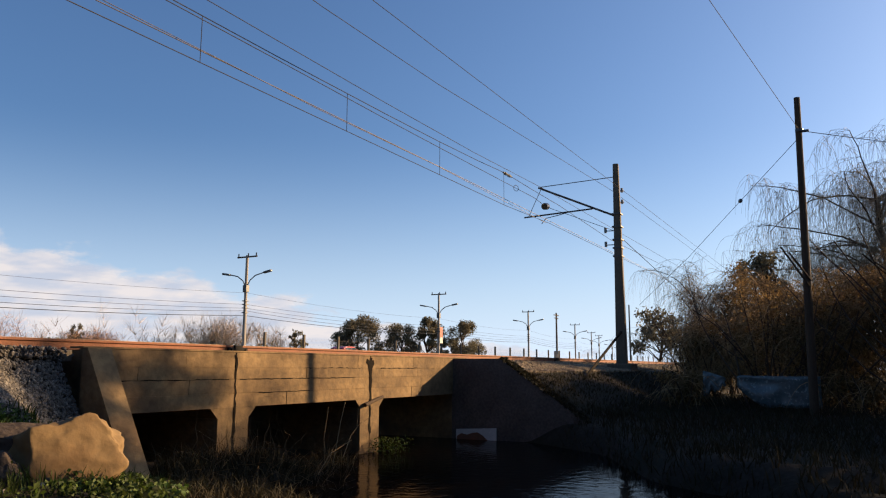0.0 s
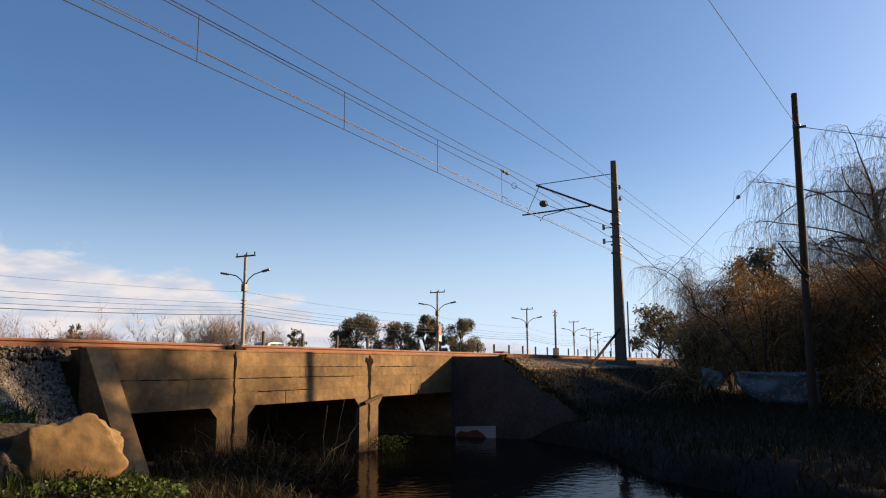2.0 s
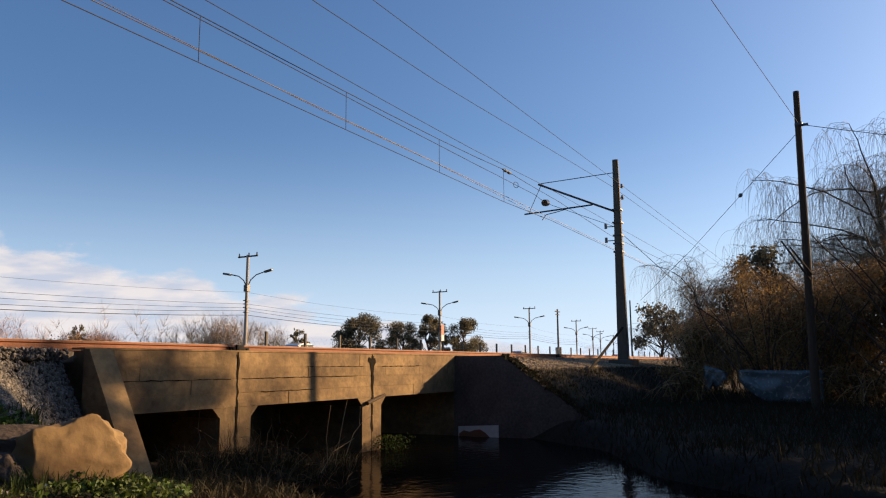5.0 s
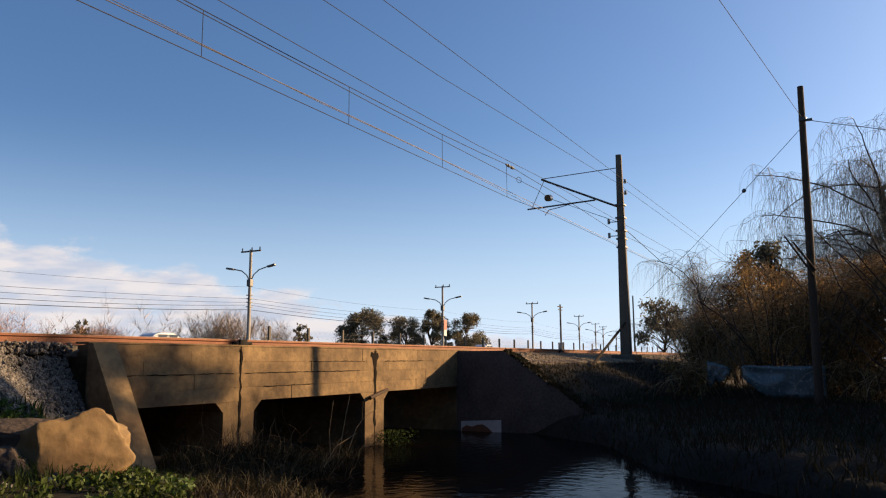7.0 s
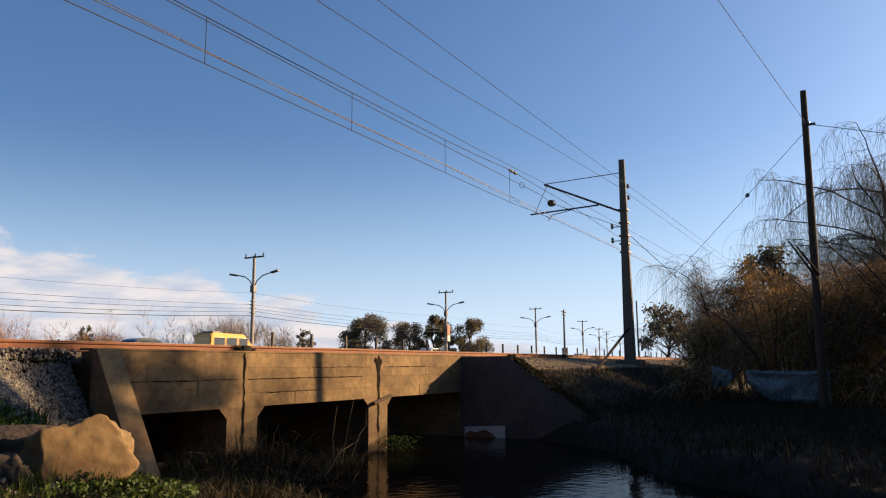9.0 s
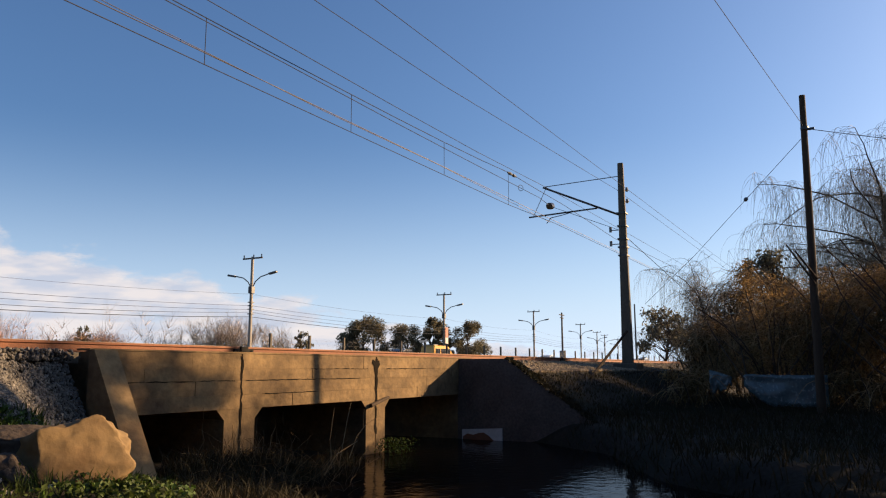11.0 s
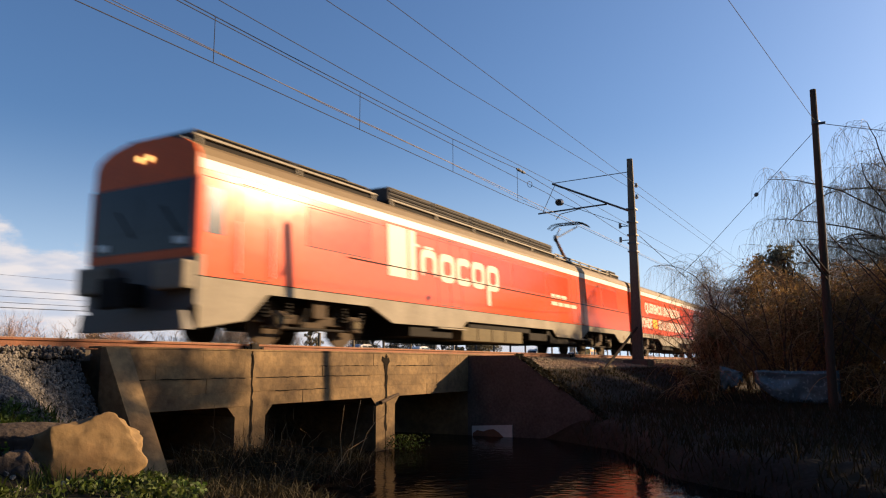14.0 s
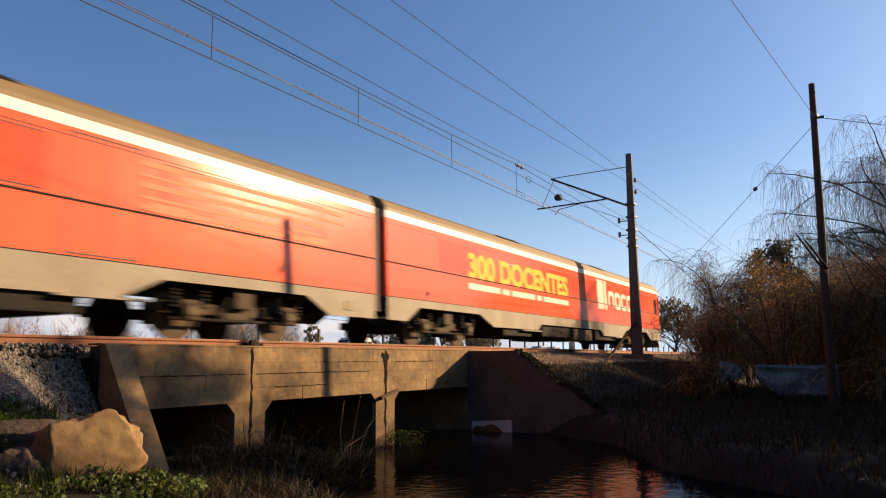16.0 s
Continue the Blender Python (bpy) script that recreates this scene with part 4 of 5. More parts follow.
for xv in (7.1, 16.4):
    part("roof_vent", boxes((-0.75, -0.13, -0.01, 0.75, 0.13, 0.018), bevel=0.006), BLACK, trailer, "dark flush roof vent", at=pose(xv + 0.75, 0.29, 3.535, 28.3, 0, 0))

end_car = railcar("red driving trailer at the rear with yellow lettering", "rear")
before = set(end_car.children)
lead_cab(end_car)
for ob in set(end_car.children) - before:      # the cab stands at the other end, turned about
    ob.matrix_basis = Matrix.Translation((CAR, 2 * HALF, 0)) @ Matrix.Rotation(math.pi, 4, "Z")
part("cab_window", panel(CAR - 0.85, 1.92, CAR - 0.35, 2.72, 0.007), CARGLASS, end_car, "narrow cab side window")
part("cab_door", seams(CAR - 1.75, 1.16, CAR - 0.95, 2.95, 0.018), RUBBER, end_car, "cab door outline")
letters("slogan_line", "300 DOCENTES", 0.98, TRAIN_YELLOW, end_car, on_side(4.5, 1.98), "yellow lettering", 8.2)
for u0, u1 in ((4.5, 6.6), (6.8, 7.3), (7.5, 9.4), (9.6, 10.0), (10.2, 12.7)):
    part("slogan_bar", panel(u0, 1.62, u1, 1.80, 0.007), PALE, end_car, "unreadable white word of print")
big_mark(end_car, 16.3)
underboxes(end_car, [(7.0, 9.2, 0.36, 0.9, BLACK), (10.2, 13.0, 0.40, 0.92, BLACK), (13.4, 15.6, 0.34, 0.78, TAN_PANEL), (16.0, 18.8, 0.40, 0.92, BLACK)])
for xv in (7.1, 16.4):
    part("roof_vent", boxes((-0.75, -0.13, -0.01, 0.75, 0.13, 0.018), bevel=0.006), BLACK, end_car, "dark flush roof vent", at=pose(xv + 0.75, 0.29, 3.535, 28.3, 0, 0))

# ---- catenary mast, poles and wires ----
MAST = (31.05, 8.42)
mast = thing("catenary_mast", "tapered concrete catenary mast with cantilever beside the track", "mast", at=pose(MAST[0], MAST[1], 0))
bm = bmesh.new()
o0, o1, zb, zt = 0.27, 0.14, -0.6, 8.2
vs = [bm.verts.new((sx * o, sy * o * 0.8, z)) for z, o in ((zb, o0), (zt, o1)) for sx, sy in ((-1, -1), (1, -1), (1, 1), (-1, 1))]
bm.faces.new(vs[0:4][::-1])
bm.faces.new(vs[4:8])
for i in range(4):
    j = (i + 1) % 4
    bm.faces.new((vs[i], vs[j], vs[4 + j], vs[4 + i]))
bmesh.ops.bevel(bm, geom=[e for e in bm.edges if abs(e.verts[0].co.z - e.verts[1].co.z) > 1], offset=0.03, segments=2, affect="EDGES")
part("shaft", bm, POST_CONCRETE, mast, "tapered weathered concrete shaft", at=pose(0, 0, 0, 0, 0, 8))
part("footing", boxes((-0.5, -0.5, -0.55, 0.5, 0.5, -0.22), bevel=0.05), POST_CONCRETE, mast)
for z in (6.0, 5.45, 4.9, 4.55, 4.2):
    part("band_clamp", boxes((-0.21, -0.19, z, 0.21, 0.19, z + 0.06)), STEEL, mast)
arm_y = TRACK_Y - MAST[1]
part("top_tube", rods(((0, 0.1, 5.97), (-0.1, 3.48, 7.54), 0.045)), STEEL, mast, "steel cantilever tube")
part("tie_rod", rods(((0, 0.1, 7.66), (-0.1, 3.40, 7.56), 0.018)), STEEL, mast)
part("hanger_rod", rods(((-0.1, 3.35, 7.48), (-0.1, 3.95, 6.30), 0.014)), STEEL, mast)
part("register_arm", rods(((-0.05, 1.05, 6.36), (-0.1, 4.17, 6.25), 0.035)), STEEL, mast, "register arm")
bm = bmesh.new()
tube(bm, [(-0.05, 2.2, 6.30), (-0.1, 2.65, 6.20), (-0.1, 3.15, 6.13), (-0.1, 3.35, 5.90)], 0.018)
part("steady_arm", bm, STEEL, mast)
bm = bmesh.new()
for k in range(6):
    rod(bm, (-0.12 - 0.05 * k, 3.10, 6.66 - 0.01 * k), (-0.155 - 0.05 * k, 3.10, 6.65 - 0.01 * k), 0.15, seg=14)
part("string_insulator", bm, GLASSWARE, mast, "dark disc insulator string")
for z in (7.05, 6.55):
    bm = rods(((0.1, -0.1, z), (0.42, -0.12, z + 0.02), 0.02), ((0.42, -0.12, z), (0.42, -0.12, z + 0.18), 0.055), ((0.42, -0.12, z + 0.05), (0.42, -0.12, z + 0.09), 0.085))
    part("pin_insulator", bm, GLASSWARE, mast, "dark pin insulator")
for z in (5.35, 4.75):
    part("bracket_insulator", rods(((0.1, 0.12, z), (-0.1, 0.5, z - 0.02), 0.02), ((-0.1, 0.5, z - 0.1), (-0.1, 0.5, z + 0.12), 0.06)), GLASSWARE, mast)
part("stay_prop", rods(((-0.45, -0.12, 1.05), (-9.0, -1.0, -1.05), 0.05, 0.045)), SHADE_WOOD, mast, "leaning timber prop darkened for shade")

post_far = part("slender_post", rods(((56.2, 14.6, -1.0), (56.2, 14.6, 4.3), 0.07, 0.05)), POST_CONCRETE)
tagged(post_far, "slender grey post beyond the track", "post")


def wire(name, pts, r, material, sag=0.0, label="thin dark overhead wire"):
    """A hanging wire through its supports."""
    line = []
    for a, b in zip(pts[:-1], pts[1:]):
        a, b = Vector(a), Vector(b)
        n = 14
        for i in range(n):
            t = i / n
            line.append(a.lerp(b, t) - Vector((0, 0, sag * 4 * t * (1 - t))))
    line.append(Vector(pts[-1]))
    ob = new(name, strands(name, [line], material, r, tip=1.0, sides=5))
    return tagged(ob, label, "wire", "overhead wires", "structure")


MX = MAST[0]
CY = TRACK_Y
wire("contact_wire", [(MX - 90, CY, 5.83), (MX - 14, CY, 5.775), (MX - 5, CY, 5.77), (MX - 0.1, CY - 0.05, 5.87), (MX + 62, CY + 0.2, 5.85), (MX + 300, CY, 5.9)], 0.011, WIRE, label="contact wire above the track")
wire("contact_wire", [(MX - 90, CY + 0.32, 6.16), (MX - 10, CY + 0.32, 6.22), (MX + 62, CY + 0.4, 6.0)], 0.012, COPPER, label="bright auxiliary wire above the track")
wire("contact_wire", [(MX - 90, CY + 0.32, 8.2), (8.7, CY + 0.32, 6.27), (15.0, CY + 0.30, 6.17), (MX - 10, CY + 0.25, 6.17), (MX, CY + 0.2, 5.95)], 0.009, COPPER, label="second bright auxiliary wire above the track")
wire("messenger_wire", [(-60, CY, 7.4), (-20, CY, 6.85), (12.86, CY, 6.794), (17.77, CY, 6.83), (20.84, CY, 6.875), (23.8, CY, 6.955), (26.3, CY, 7.06), (28.7, CY, 7.0), (32.3, CY, 6.95), (40.4, CY, 6.62), (MX + 62, CY, 7.2), (MX + 300, CY, 7.2)], 0.012, WIRE, 0.0, "messenger wire carrying the contact wire")
wire("messenger_wire", [(-60, CY - 0.1, 7.3), (-20, CY, 6.80), (12.86, CY, 6.712), (17.77, CY, 6.678), (23.3, CY, 6.675), (29.26, CY, 6.69), (30.8, 11.52, 6.62), (MX, 8.62, 5.35)], 0.011, WIRE, 0.0, "messenger wire tied off at the mast through an insulator")
bm = bmesh.new()
tube(bm, [(27.26 + 0.10 * math.cos(a * 0.5236), CY - 0.06 * math.cos(a * 0.5236), 6.69 + 0.12 * math.sin(a * 0.5236)) for a in range(13)], 0.011)
tagged(part("wire_ring", bm, STEEL), "small dark steel ring on an overhead wire", "wire fitting", "wire fittings")
clamp = part("wire_clamp", rods(((26.0, CY, 7.045), (26.8, CY, 7.047), 0.035), ((26.15, CY, 7.04), (26.3, CY, 7.04), 0.06), ((26.5, CY, 7.04), (26.65, CY, 7.04), 0.06)), STEEL)
tagged(clamp, "dark splice clamp on an overhead wire", "wire fitting", "wire fittings")
wire("messenger_wire", [(-60, CY - 0.33, 7.5), (12.4, CY - 0.33, 6.965), (17.2, CY - 0.33, 6.94), (22.7, CY - 0.33, 6.955), (MX - 0.1, CY + 0.3, 7.52), (MX + 62, CY, 7.4)], 0.010, WIRE, 0.0, "upper messenger wire ending at the cantilever")
wire("guy_wire", [(MX, MAST[1], 5.15), (MX + 9, MAST[1] - 1.0, 3.2), (MX + 20, MAST[1] - 2.4, 0.4)], 0.014, WIRE, 0.0, "guy wire running down from the mast")
wire("feeder_wire", [(-60, 8.62, 8.2), (-20, 8.62, 6.9), (11, 8.62, 6.51), (15.7, 8.62, 6.54), (MX, 8.62, 7.08), (MX + 62.4, 8.3, 6.75)], 0.008, WIRE, 0.0)
wire("feeder_wire", [(-60, 8.3, 7.6), (-20, 8.3, 7.2), (12.6, 8.3, 7.14), (MX - 1.6, 8.3, 7.17), (MX + 62.4, 8.3, 7.25)], 0.008, WIRE, 0.0)
for i in range(-9, 3):
    x = 15.75 + 5.15 * i
    zc = 5.78
    zm = float(np.interp(x, (-60, -20, 12.86, 20.84, 26.3), (7.4, 6.85, 6.794, 6.875, 7.06)))
    d = part("dropper", rods(((x, CY, zc), (x, CY, zm), 0.008)), WIRE)
    tagged(d, "thin vertical dropper between the catenary wires", "dropper", "droppers", "structure")

# the timber pole on the near side, with its stays
POLE = (22.25, 0.91)
pole = thing("utility_pole", "old dark timber utility pole among bushes", "pole", at=pose(POLE[0], POLE[1], 0))
part("shaft", rods(((0.06, 0.13, -2.0), (0, 0, 7.0), 0.12, 0.08), seg=12), WOOD, pole)
part("strap", rods(((0, 0, 6.02), (0, 0, 6.10), 0.105), seg=12), STEEL, pole)
part("bracket", boxes((-0.03, -0.24, 6.0, 0.03, 0.10, 6.06)), STEEL, pole)
wire("stay_wire", [(POLE[0], POLE[1], 6.08), (14.3, 1.96, 6.53), (-10, 5.2, 7.9)], 0.007, WIRE, 0.0, "pale service wire from the timber pole")
wire("service_wire", [(POLE[0], POLE[1], 6.06), (31, -8, 6.1)], 0.010, WIRE, 0.1)
wire("stay_wire", [(POLE[0], POLE[1] + 0.05, 5.83), (29.2, 5.25, 3.75), (35.0, 8.6, 2.5)], 0.008, WIRE, 0.0, "stay wire with a small strain insulator")
part_ins = part("strain_insulator", boxes((-0.07, -0.05, -0.05, 0.07, 0.05, 0.05), bevel=0.03), GLASSWARE, at=pose(25.35, 2.88, 4.90, 0, 16, 32))
tagged(part_ins, "small dark strain insulator on a stay wire", "insulator")
for a, b in (((21.75, 1.54, 2.80), (22.15, 0.93, 1.75)), ((21.8, 1.35, 2.64), (22.2, 0.88, 1.9))):
    pr = part("timber_prop", rods((a, b, 0.022, 0.03)), WOOD)
    tagged(pr, "dark timber prop leaning by the pole", "prop", "leaning props")


# ---- street lamps along the road ----
def street_lamp():
    s = thing("street_lamp", "concrete street pole with two lamp arms and a crossarm", "street lamp", "street lamps", at=pose(0, 0, 0))
    part("pole", rods(((0, 0, 0.0), (0, 0, 9.2), 0.17, 0.12), seg=10), LAMP_CONCRETE, s)
    part("crossarm", boxes((-0.06, -1.1, 9.0, 0.06, 1.1, 9.12)), WOOD, s)
    for k in (-1.02, -0.12, 0.98):
        part("pin_insulator", rods(((0, k, 9.12), (0, k, 9.38), 0.06), seg=6), GLASSWARE, s)
    for sgn in (-1, 1):
        bm = bmesh.new()
        tube(bm, [(0, sgn * 0.1, 6.5), (0, sgn * 0.4, 7.0), (0, sgn * 1.0, 7.4), (0, sgn * 2.0, 7.62)], 0.05)
        part("lamp_arm", bm, STEEL, s)
        part("lamp_head", boxes((-0.14, -0.42, -0.09, 0.14, 0.42, 0.09), bevel=0.06), STEEL, s, "grey lamp head", at=pose(0, sgn * 2.35, 7.66, 10 * sgn, 0, 0))
    part("transformer_box", boxes((-0.2, -0.2, 6.0, 0.2, 0.2, 6.6), bevel=0.03), STEEL, s)
    for z in (5.2, 4.9, 4.6, 4.2):
        part("cable_clamp", boxes((-0.2, -0.2, z, 0.2, 0.2, z + 0.08)), STEEL, s)
    return s


lamp_first = street_lamp()
lamp_first.matrix_basis = pose(48.9, 45.7, 0)
lamp_spots = [(85.8, 47.0), (119.5, 48.2), (160.0, 53.6), (197.0, 61.5), (216.0, 65.2), (250, 71), (290, 79)]
for x, y in lamp_spots + [(12.5, 44.6), (-24, 43.5)]:
    copy_thing(lamp_first, pose(x, y, 0))
tall = thing("power_pole", "dark concrete power pole with a heavy base", "pole", at=pose(125.6, 45.4, 0))
part("shaft", rods(((0, 0, 0.0), (0, 0, 9.2), 0.2, 0.14), seg=8), POST_CONCRETE, tall)
part("crossarm", boxes((-1.2, -0.06, 8.7, 1.2, 0.06, 8.85), (-0.9, -0.06, 8.2, 0.9, 0.06, 8.32)), WOOD, tall)
part("base_block", boxes((-0.42, -0.42, 0.0, 0.42, 0.42, 2.6), bevel=0.06), LAMP_CONCRETE, tall, "pale base casing")
sign = thing("hanging_sign", "red and white banner on a street pole", "sign", at=pose(85.75, 46.6, 0))
part("red_field", boxes((-0.36, -0.04, 3.5, 0.36, 0.0, 4.8), bevel=0.01), CLAY, sign, "red upper field")
part("white_field", boxes((-0.36, -0.042, 2.7, 0.36, -0.002, 3.498), bevel=0.01), BOARD_WHITE, sign, "white lower field")
spots = [(-24, 43.5), (12.5, 44.6), (48.9, 45.7)] + lamp_spots
for dz, sag, r in ((5.95, 0.35, 0.009), (4.95, 0.25, 0.013), (4.62, 0.3, 0.013), (4.4, 0.45, 0.016), (4.0, 0.35, 0.024)):
    wire("street_cable", [(x, y, dz - (0.9 if x < 40 else 0.0)) for x, y in spots], r, WIRE, sag, "dark sagging street cable")

# ---- wire fence beyond the track ----
FENCE_Y = 25.3
fence = thing("fence", "concrete post and wire mesh fence beyond the track", "fence", kind="structure")
fp = mesh_of("post", boxes((-0.06, -0.06, -1.1, 0.06, 0.06, 1.30), bevel=0.012), POST_CONCRETE)
for i in range(3, 42):
    part("post", fp, POST_CONCRETE, fence, at=pose(1.126 * FENCE_Y - 9 + 3.01 * i, FENCE_Y, 0))
lines = []
for k in range(8):
    z = -0.7 + 0.25 * k
    lines.append([(28, FENCE_Y, z), (150, FENCE_Y, z)])
for i in range(300):
    x = 28 + 0.4 * i
    lines.append([(x, FENCE_Y, -0.8), (x + 1.9, FENCE_Y, 1.15)])
    lines.append([(x + 1.9, FENCE_Y, -0.8), (x, FENCE_Y, 1.15)])
part("wire_mesh", strands("wire_mesh", lines, COPPER, 0.002, tip=1.0), COPPER, fence, "pale wire mesh")

# ---- things by the creek ----
board = thing("painted_board", "flaking white board stained rust brown, against the wing wall", "board", at=pose(18.13, 0, 0))
part("panel", prism_x(bmesh.new(), [(8.23, -2.45), (9.38, -2.45), (9.38, -2.0), (8.23, -1.94)], -0.03, 0.0), BOARD_WHITE, board)
bm = prism_x(bmesh.new(), [(8.40, -2.44), (9.36, -2.44), (9.35, -2.18), (9.22, -2.10), (9.05, -2.13), (8.90, -2.08), (8.75, -2.06), (8.60, -2.14), (8.46, -2.26)], -0.045, -0.031)
part("rust_patch", bm, BOARD_RUST, board, "rust-brown stain")

sheet = thing("plastic_sheet", "glossy pale plastic sheet hung among dark brambles", "plastic sheet", at=pose(24.0, 2.0, -1.02, 0, 0, -84))
v, f = [], []
for i in range(15):
    for j in range(9):
        u, w = i / 14, j / 8
        lo = -0.50 + 0.55 * max(0, 0.35 - u) ** 1.5 / 0.2 + 0.05 * noise.noise((u * 9, 1, 3))
        v.append((-1.1 + 2.2 * u, 0.10 * noise.noise((u * 6, w * 2, 1)) + 0.03 * noise.noise((u * 17, w * 5, 2)), lo + (0.40 + 0.05 * noise.noise((u * 5, 4, 4)) - lo) * w))
for i in range(14):
    for j in range(8):
        f.append((i * 9 + j, (i + 1) * 9 + j, (i + 1) * 9 + j + 1, i * 9 + j + 1))
me = raw("film", v, f, SHEET, True)
v2, f2 = [], []
for i in range(9):
    for j in range(8):
        u, w = i / 8, j / 7
        lo = -0.20 + 0.28 * abs(noise.noise((u * 4, 2, 6))) + 0.2 * u
        v2.append((-2.05 + 0.62 * u + 0.06 * noise.noise((u, w * 4, 8)), 0.10 * noise.noise((u * 4, w * 3, 4)), lo + (0.55 - 0.2 * u - lo) * w))
for i in range(8):
    for j in range(7):
        f2.append((i * 8 + j, (i + 1) * 8 + j, (i + 1) * 8 + j + 1, i * 8 + j + 1))
torn = part("torn_film", raw("torn_film", v2, f2, SHEET, True), SHEET, sheet, "torn pale strip of plastic")
torn.modifiers.new("thick", "SOLIDIFY").thickness = 0.005
ob = part("film", me, SHEET, sheet)
so = ob.modifiers.new("thick", "SOLIDIFY")
so.thickness = 0.006

# ---- plants ----
def arc(a, d, length, droop, n, r, wob=0.15):
    """A stem that starts along d and bends down."""
    p, d = Vector(a), Vector(d).normalized()
    out = [p.copy()]
    for i in range(n):
        d = (d + Vector((r.gauss(0, wob), r.gauss(0, wob), r.gauss(0, wob) - droop))).normalized()
        p = p + d * (length / n)
        out.append(p.copy())
    return out


def blades(name, n, where, material, lo, hi, wide, r, lean=0.35):
    verts, faces = [], []
    for _ in range(n):
        x, y = where(r)
        z = ground_z(x, y) - 0.02
        h, a = r.uniform(lo, hi), r.uniform(0, 6.283)
        lx, ly = r.gauss(0, lean) * h, r.gauss(0, lean) * h
        cx, cy = math.cos(a) * wide * r.uniform(0.6, 1.4), math.sin(a) * wide * r.uniform(0.6, 1.4)
        n0 = len(verts)
        verts += [(x - cx, y - cy, z), (x + cx, y + cy, z), (x + lx * 0.4 + cx * 0.8, y + ly * 0.4 + cy * 0.8, z + h * 0.6),
                  (x + lx * 0.4 - cx * 0.8, y + ly * 0.4 - cy * 0.8, z + h * 0.6), (x + lx, y + ly, z + h * r.uniform(0.8, 1.0))]
        faces += [(n0, n0 + 1, n0 + 2, n0 + 3), (n0 + 3, n0 + 2, n0 + 4)]
    return raw(name, verts, faces, material)


def stuff(name, mesh, label, category):
    return tagged(new(name, mesh), label, category, kind="stuff")


r = random.Random(11)


def left_bank(q):
    while True:
        x, y = 1.5 + 5.6 * q.random() ** 1.15, q.uniform(4.9, 8.2)
        if y > 1.05 * x and creek_away(x, y) > 2.5 + 0.9 * q.random() and not (6.4 < x < 7.1 and y > 7.6) and noise.noise((x * 1.6, y * 1.6, 5)) + 0.5 * noise.noise((x * 5, y * 5, 2)) > 0.10:
            return x, y


def slope_left(q):
    while True:
        x, y = q.uniform(1.0, 6.95), q.uniform(6.5, 8.2)
        if noise.noise((x * 1.5, y * 1.5, 7)) > -0.1:
            return x, y


def under_pier(q):
    while True:
        x, y = q.uniform(7.6, 13.6), q.uniform(6.6, 9.4)
        if creek_away(x, y) > 1.9:
            return x, y


def pier_foot(q):
    return q.gauss(14.45, 0.28), q.uniform(8.8, 9.45)


def right_bank(q):
    while True:
        x, y = 10 + 22 * q.random(), q.uniform(-7, 6.2)
        if creek_away(x, y) > 2.2:
            return x, y


def rail_side(q):
    return 18.8 + 30 * q.random() ** 1.3, q.uniform(5.6, 7.75)


stuff("grass", blades("grass", 5000, left_bank, GRASS, 0.03, 0.17, 0.006, r, 0.7), "bright green grass and weeds on the creek bank", "grass")
stuff("weeds", leaves("weeds", [(x, y, ground_z(x, y) + r.uniform(0.01, 0.13)) for x, y in (left_bank(r) for _ in range(6800))], WEED, 0.052, r, 0.0, 0.75), "low leafy green weeds round the boulder", "weeds")
stuff("slope_grass", blades("slope_grass", 5000, slope_left, GRASS, 0.08, 0.25, 0.007, r), "tufts of grass between ballast stones", "grass")
stuff("dull_grass", blades("dull_grass", 6500, under_pier, DARKGRASS, 0.08, 0.42, 0.008, r, 0.6), "dull bank grass below the bridge, toned dark for shade", "grass")
def low_edge(q):
    while True:
        x, y = q.uniform(4.0, 8.4), q.uniform(3.6, 6.9)
        if y < 1.12 * x and creek_away(x, y) > 1.7:
            return x, y


stuff("edge_grass", blades("edge_grass", 5000, low_edge, DARKGRASS, 0.05, 0.22, 0.007, r, 0.6), "matted grass at the water's edge, toned dark for shade", "grass")
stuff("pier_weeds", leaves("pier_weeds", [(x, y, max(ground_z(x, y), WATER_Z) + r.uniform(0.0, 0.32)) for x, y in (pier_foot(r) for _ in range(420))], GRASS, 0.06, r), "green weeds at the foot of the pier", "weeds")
stuff("bank_grass", blades("bank_grass", 24000, right_bank, DARKGRASS, 0.10, 0.42, 0.010, r, 0.5), "rough grass on the far creek bank, toned dark for shade", "grass")
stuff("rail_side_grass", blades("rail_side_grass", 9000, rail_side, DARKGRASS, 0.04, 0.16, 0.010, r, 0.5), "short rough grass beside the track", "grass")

# dry stalks in front of the bridge
lines = []
for _ in range(210):
    x, y = r.gauss(10.1, 1.0), r.uniform(6.9, 8.9)
    if creek_away(x, y) < 1.9:
        continue
    lines.append(arc((x, y, ground_z(x, y)), (r.gauss(0, 0.28), r.gauss(0, 0.45), 1), r.uniform(0.4, 1.1), 0.12, 6, r, 0.26))
for _ in range(45):
    x, y = r.gauss(9.9, 0.35), r.uniform(8.9, 9.4)
    lines.append(arc((x, y, ground_z(x, y)), (r.gauss(0, 0.1), r.gauss(0, 0.1), 1), r.uniform(0.3, 0.75), 0.02, 4, r, 0.08))
stuff("dry_stalks", strands("dry_stalks", lines, STRAW, 0.0045, 0.5), "dry straw-coloured stalks in front of the piers", "dry stalks")
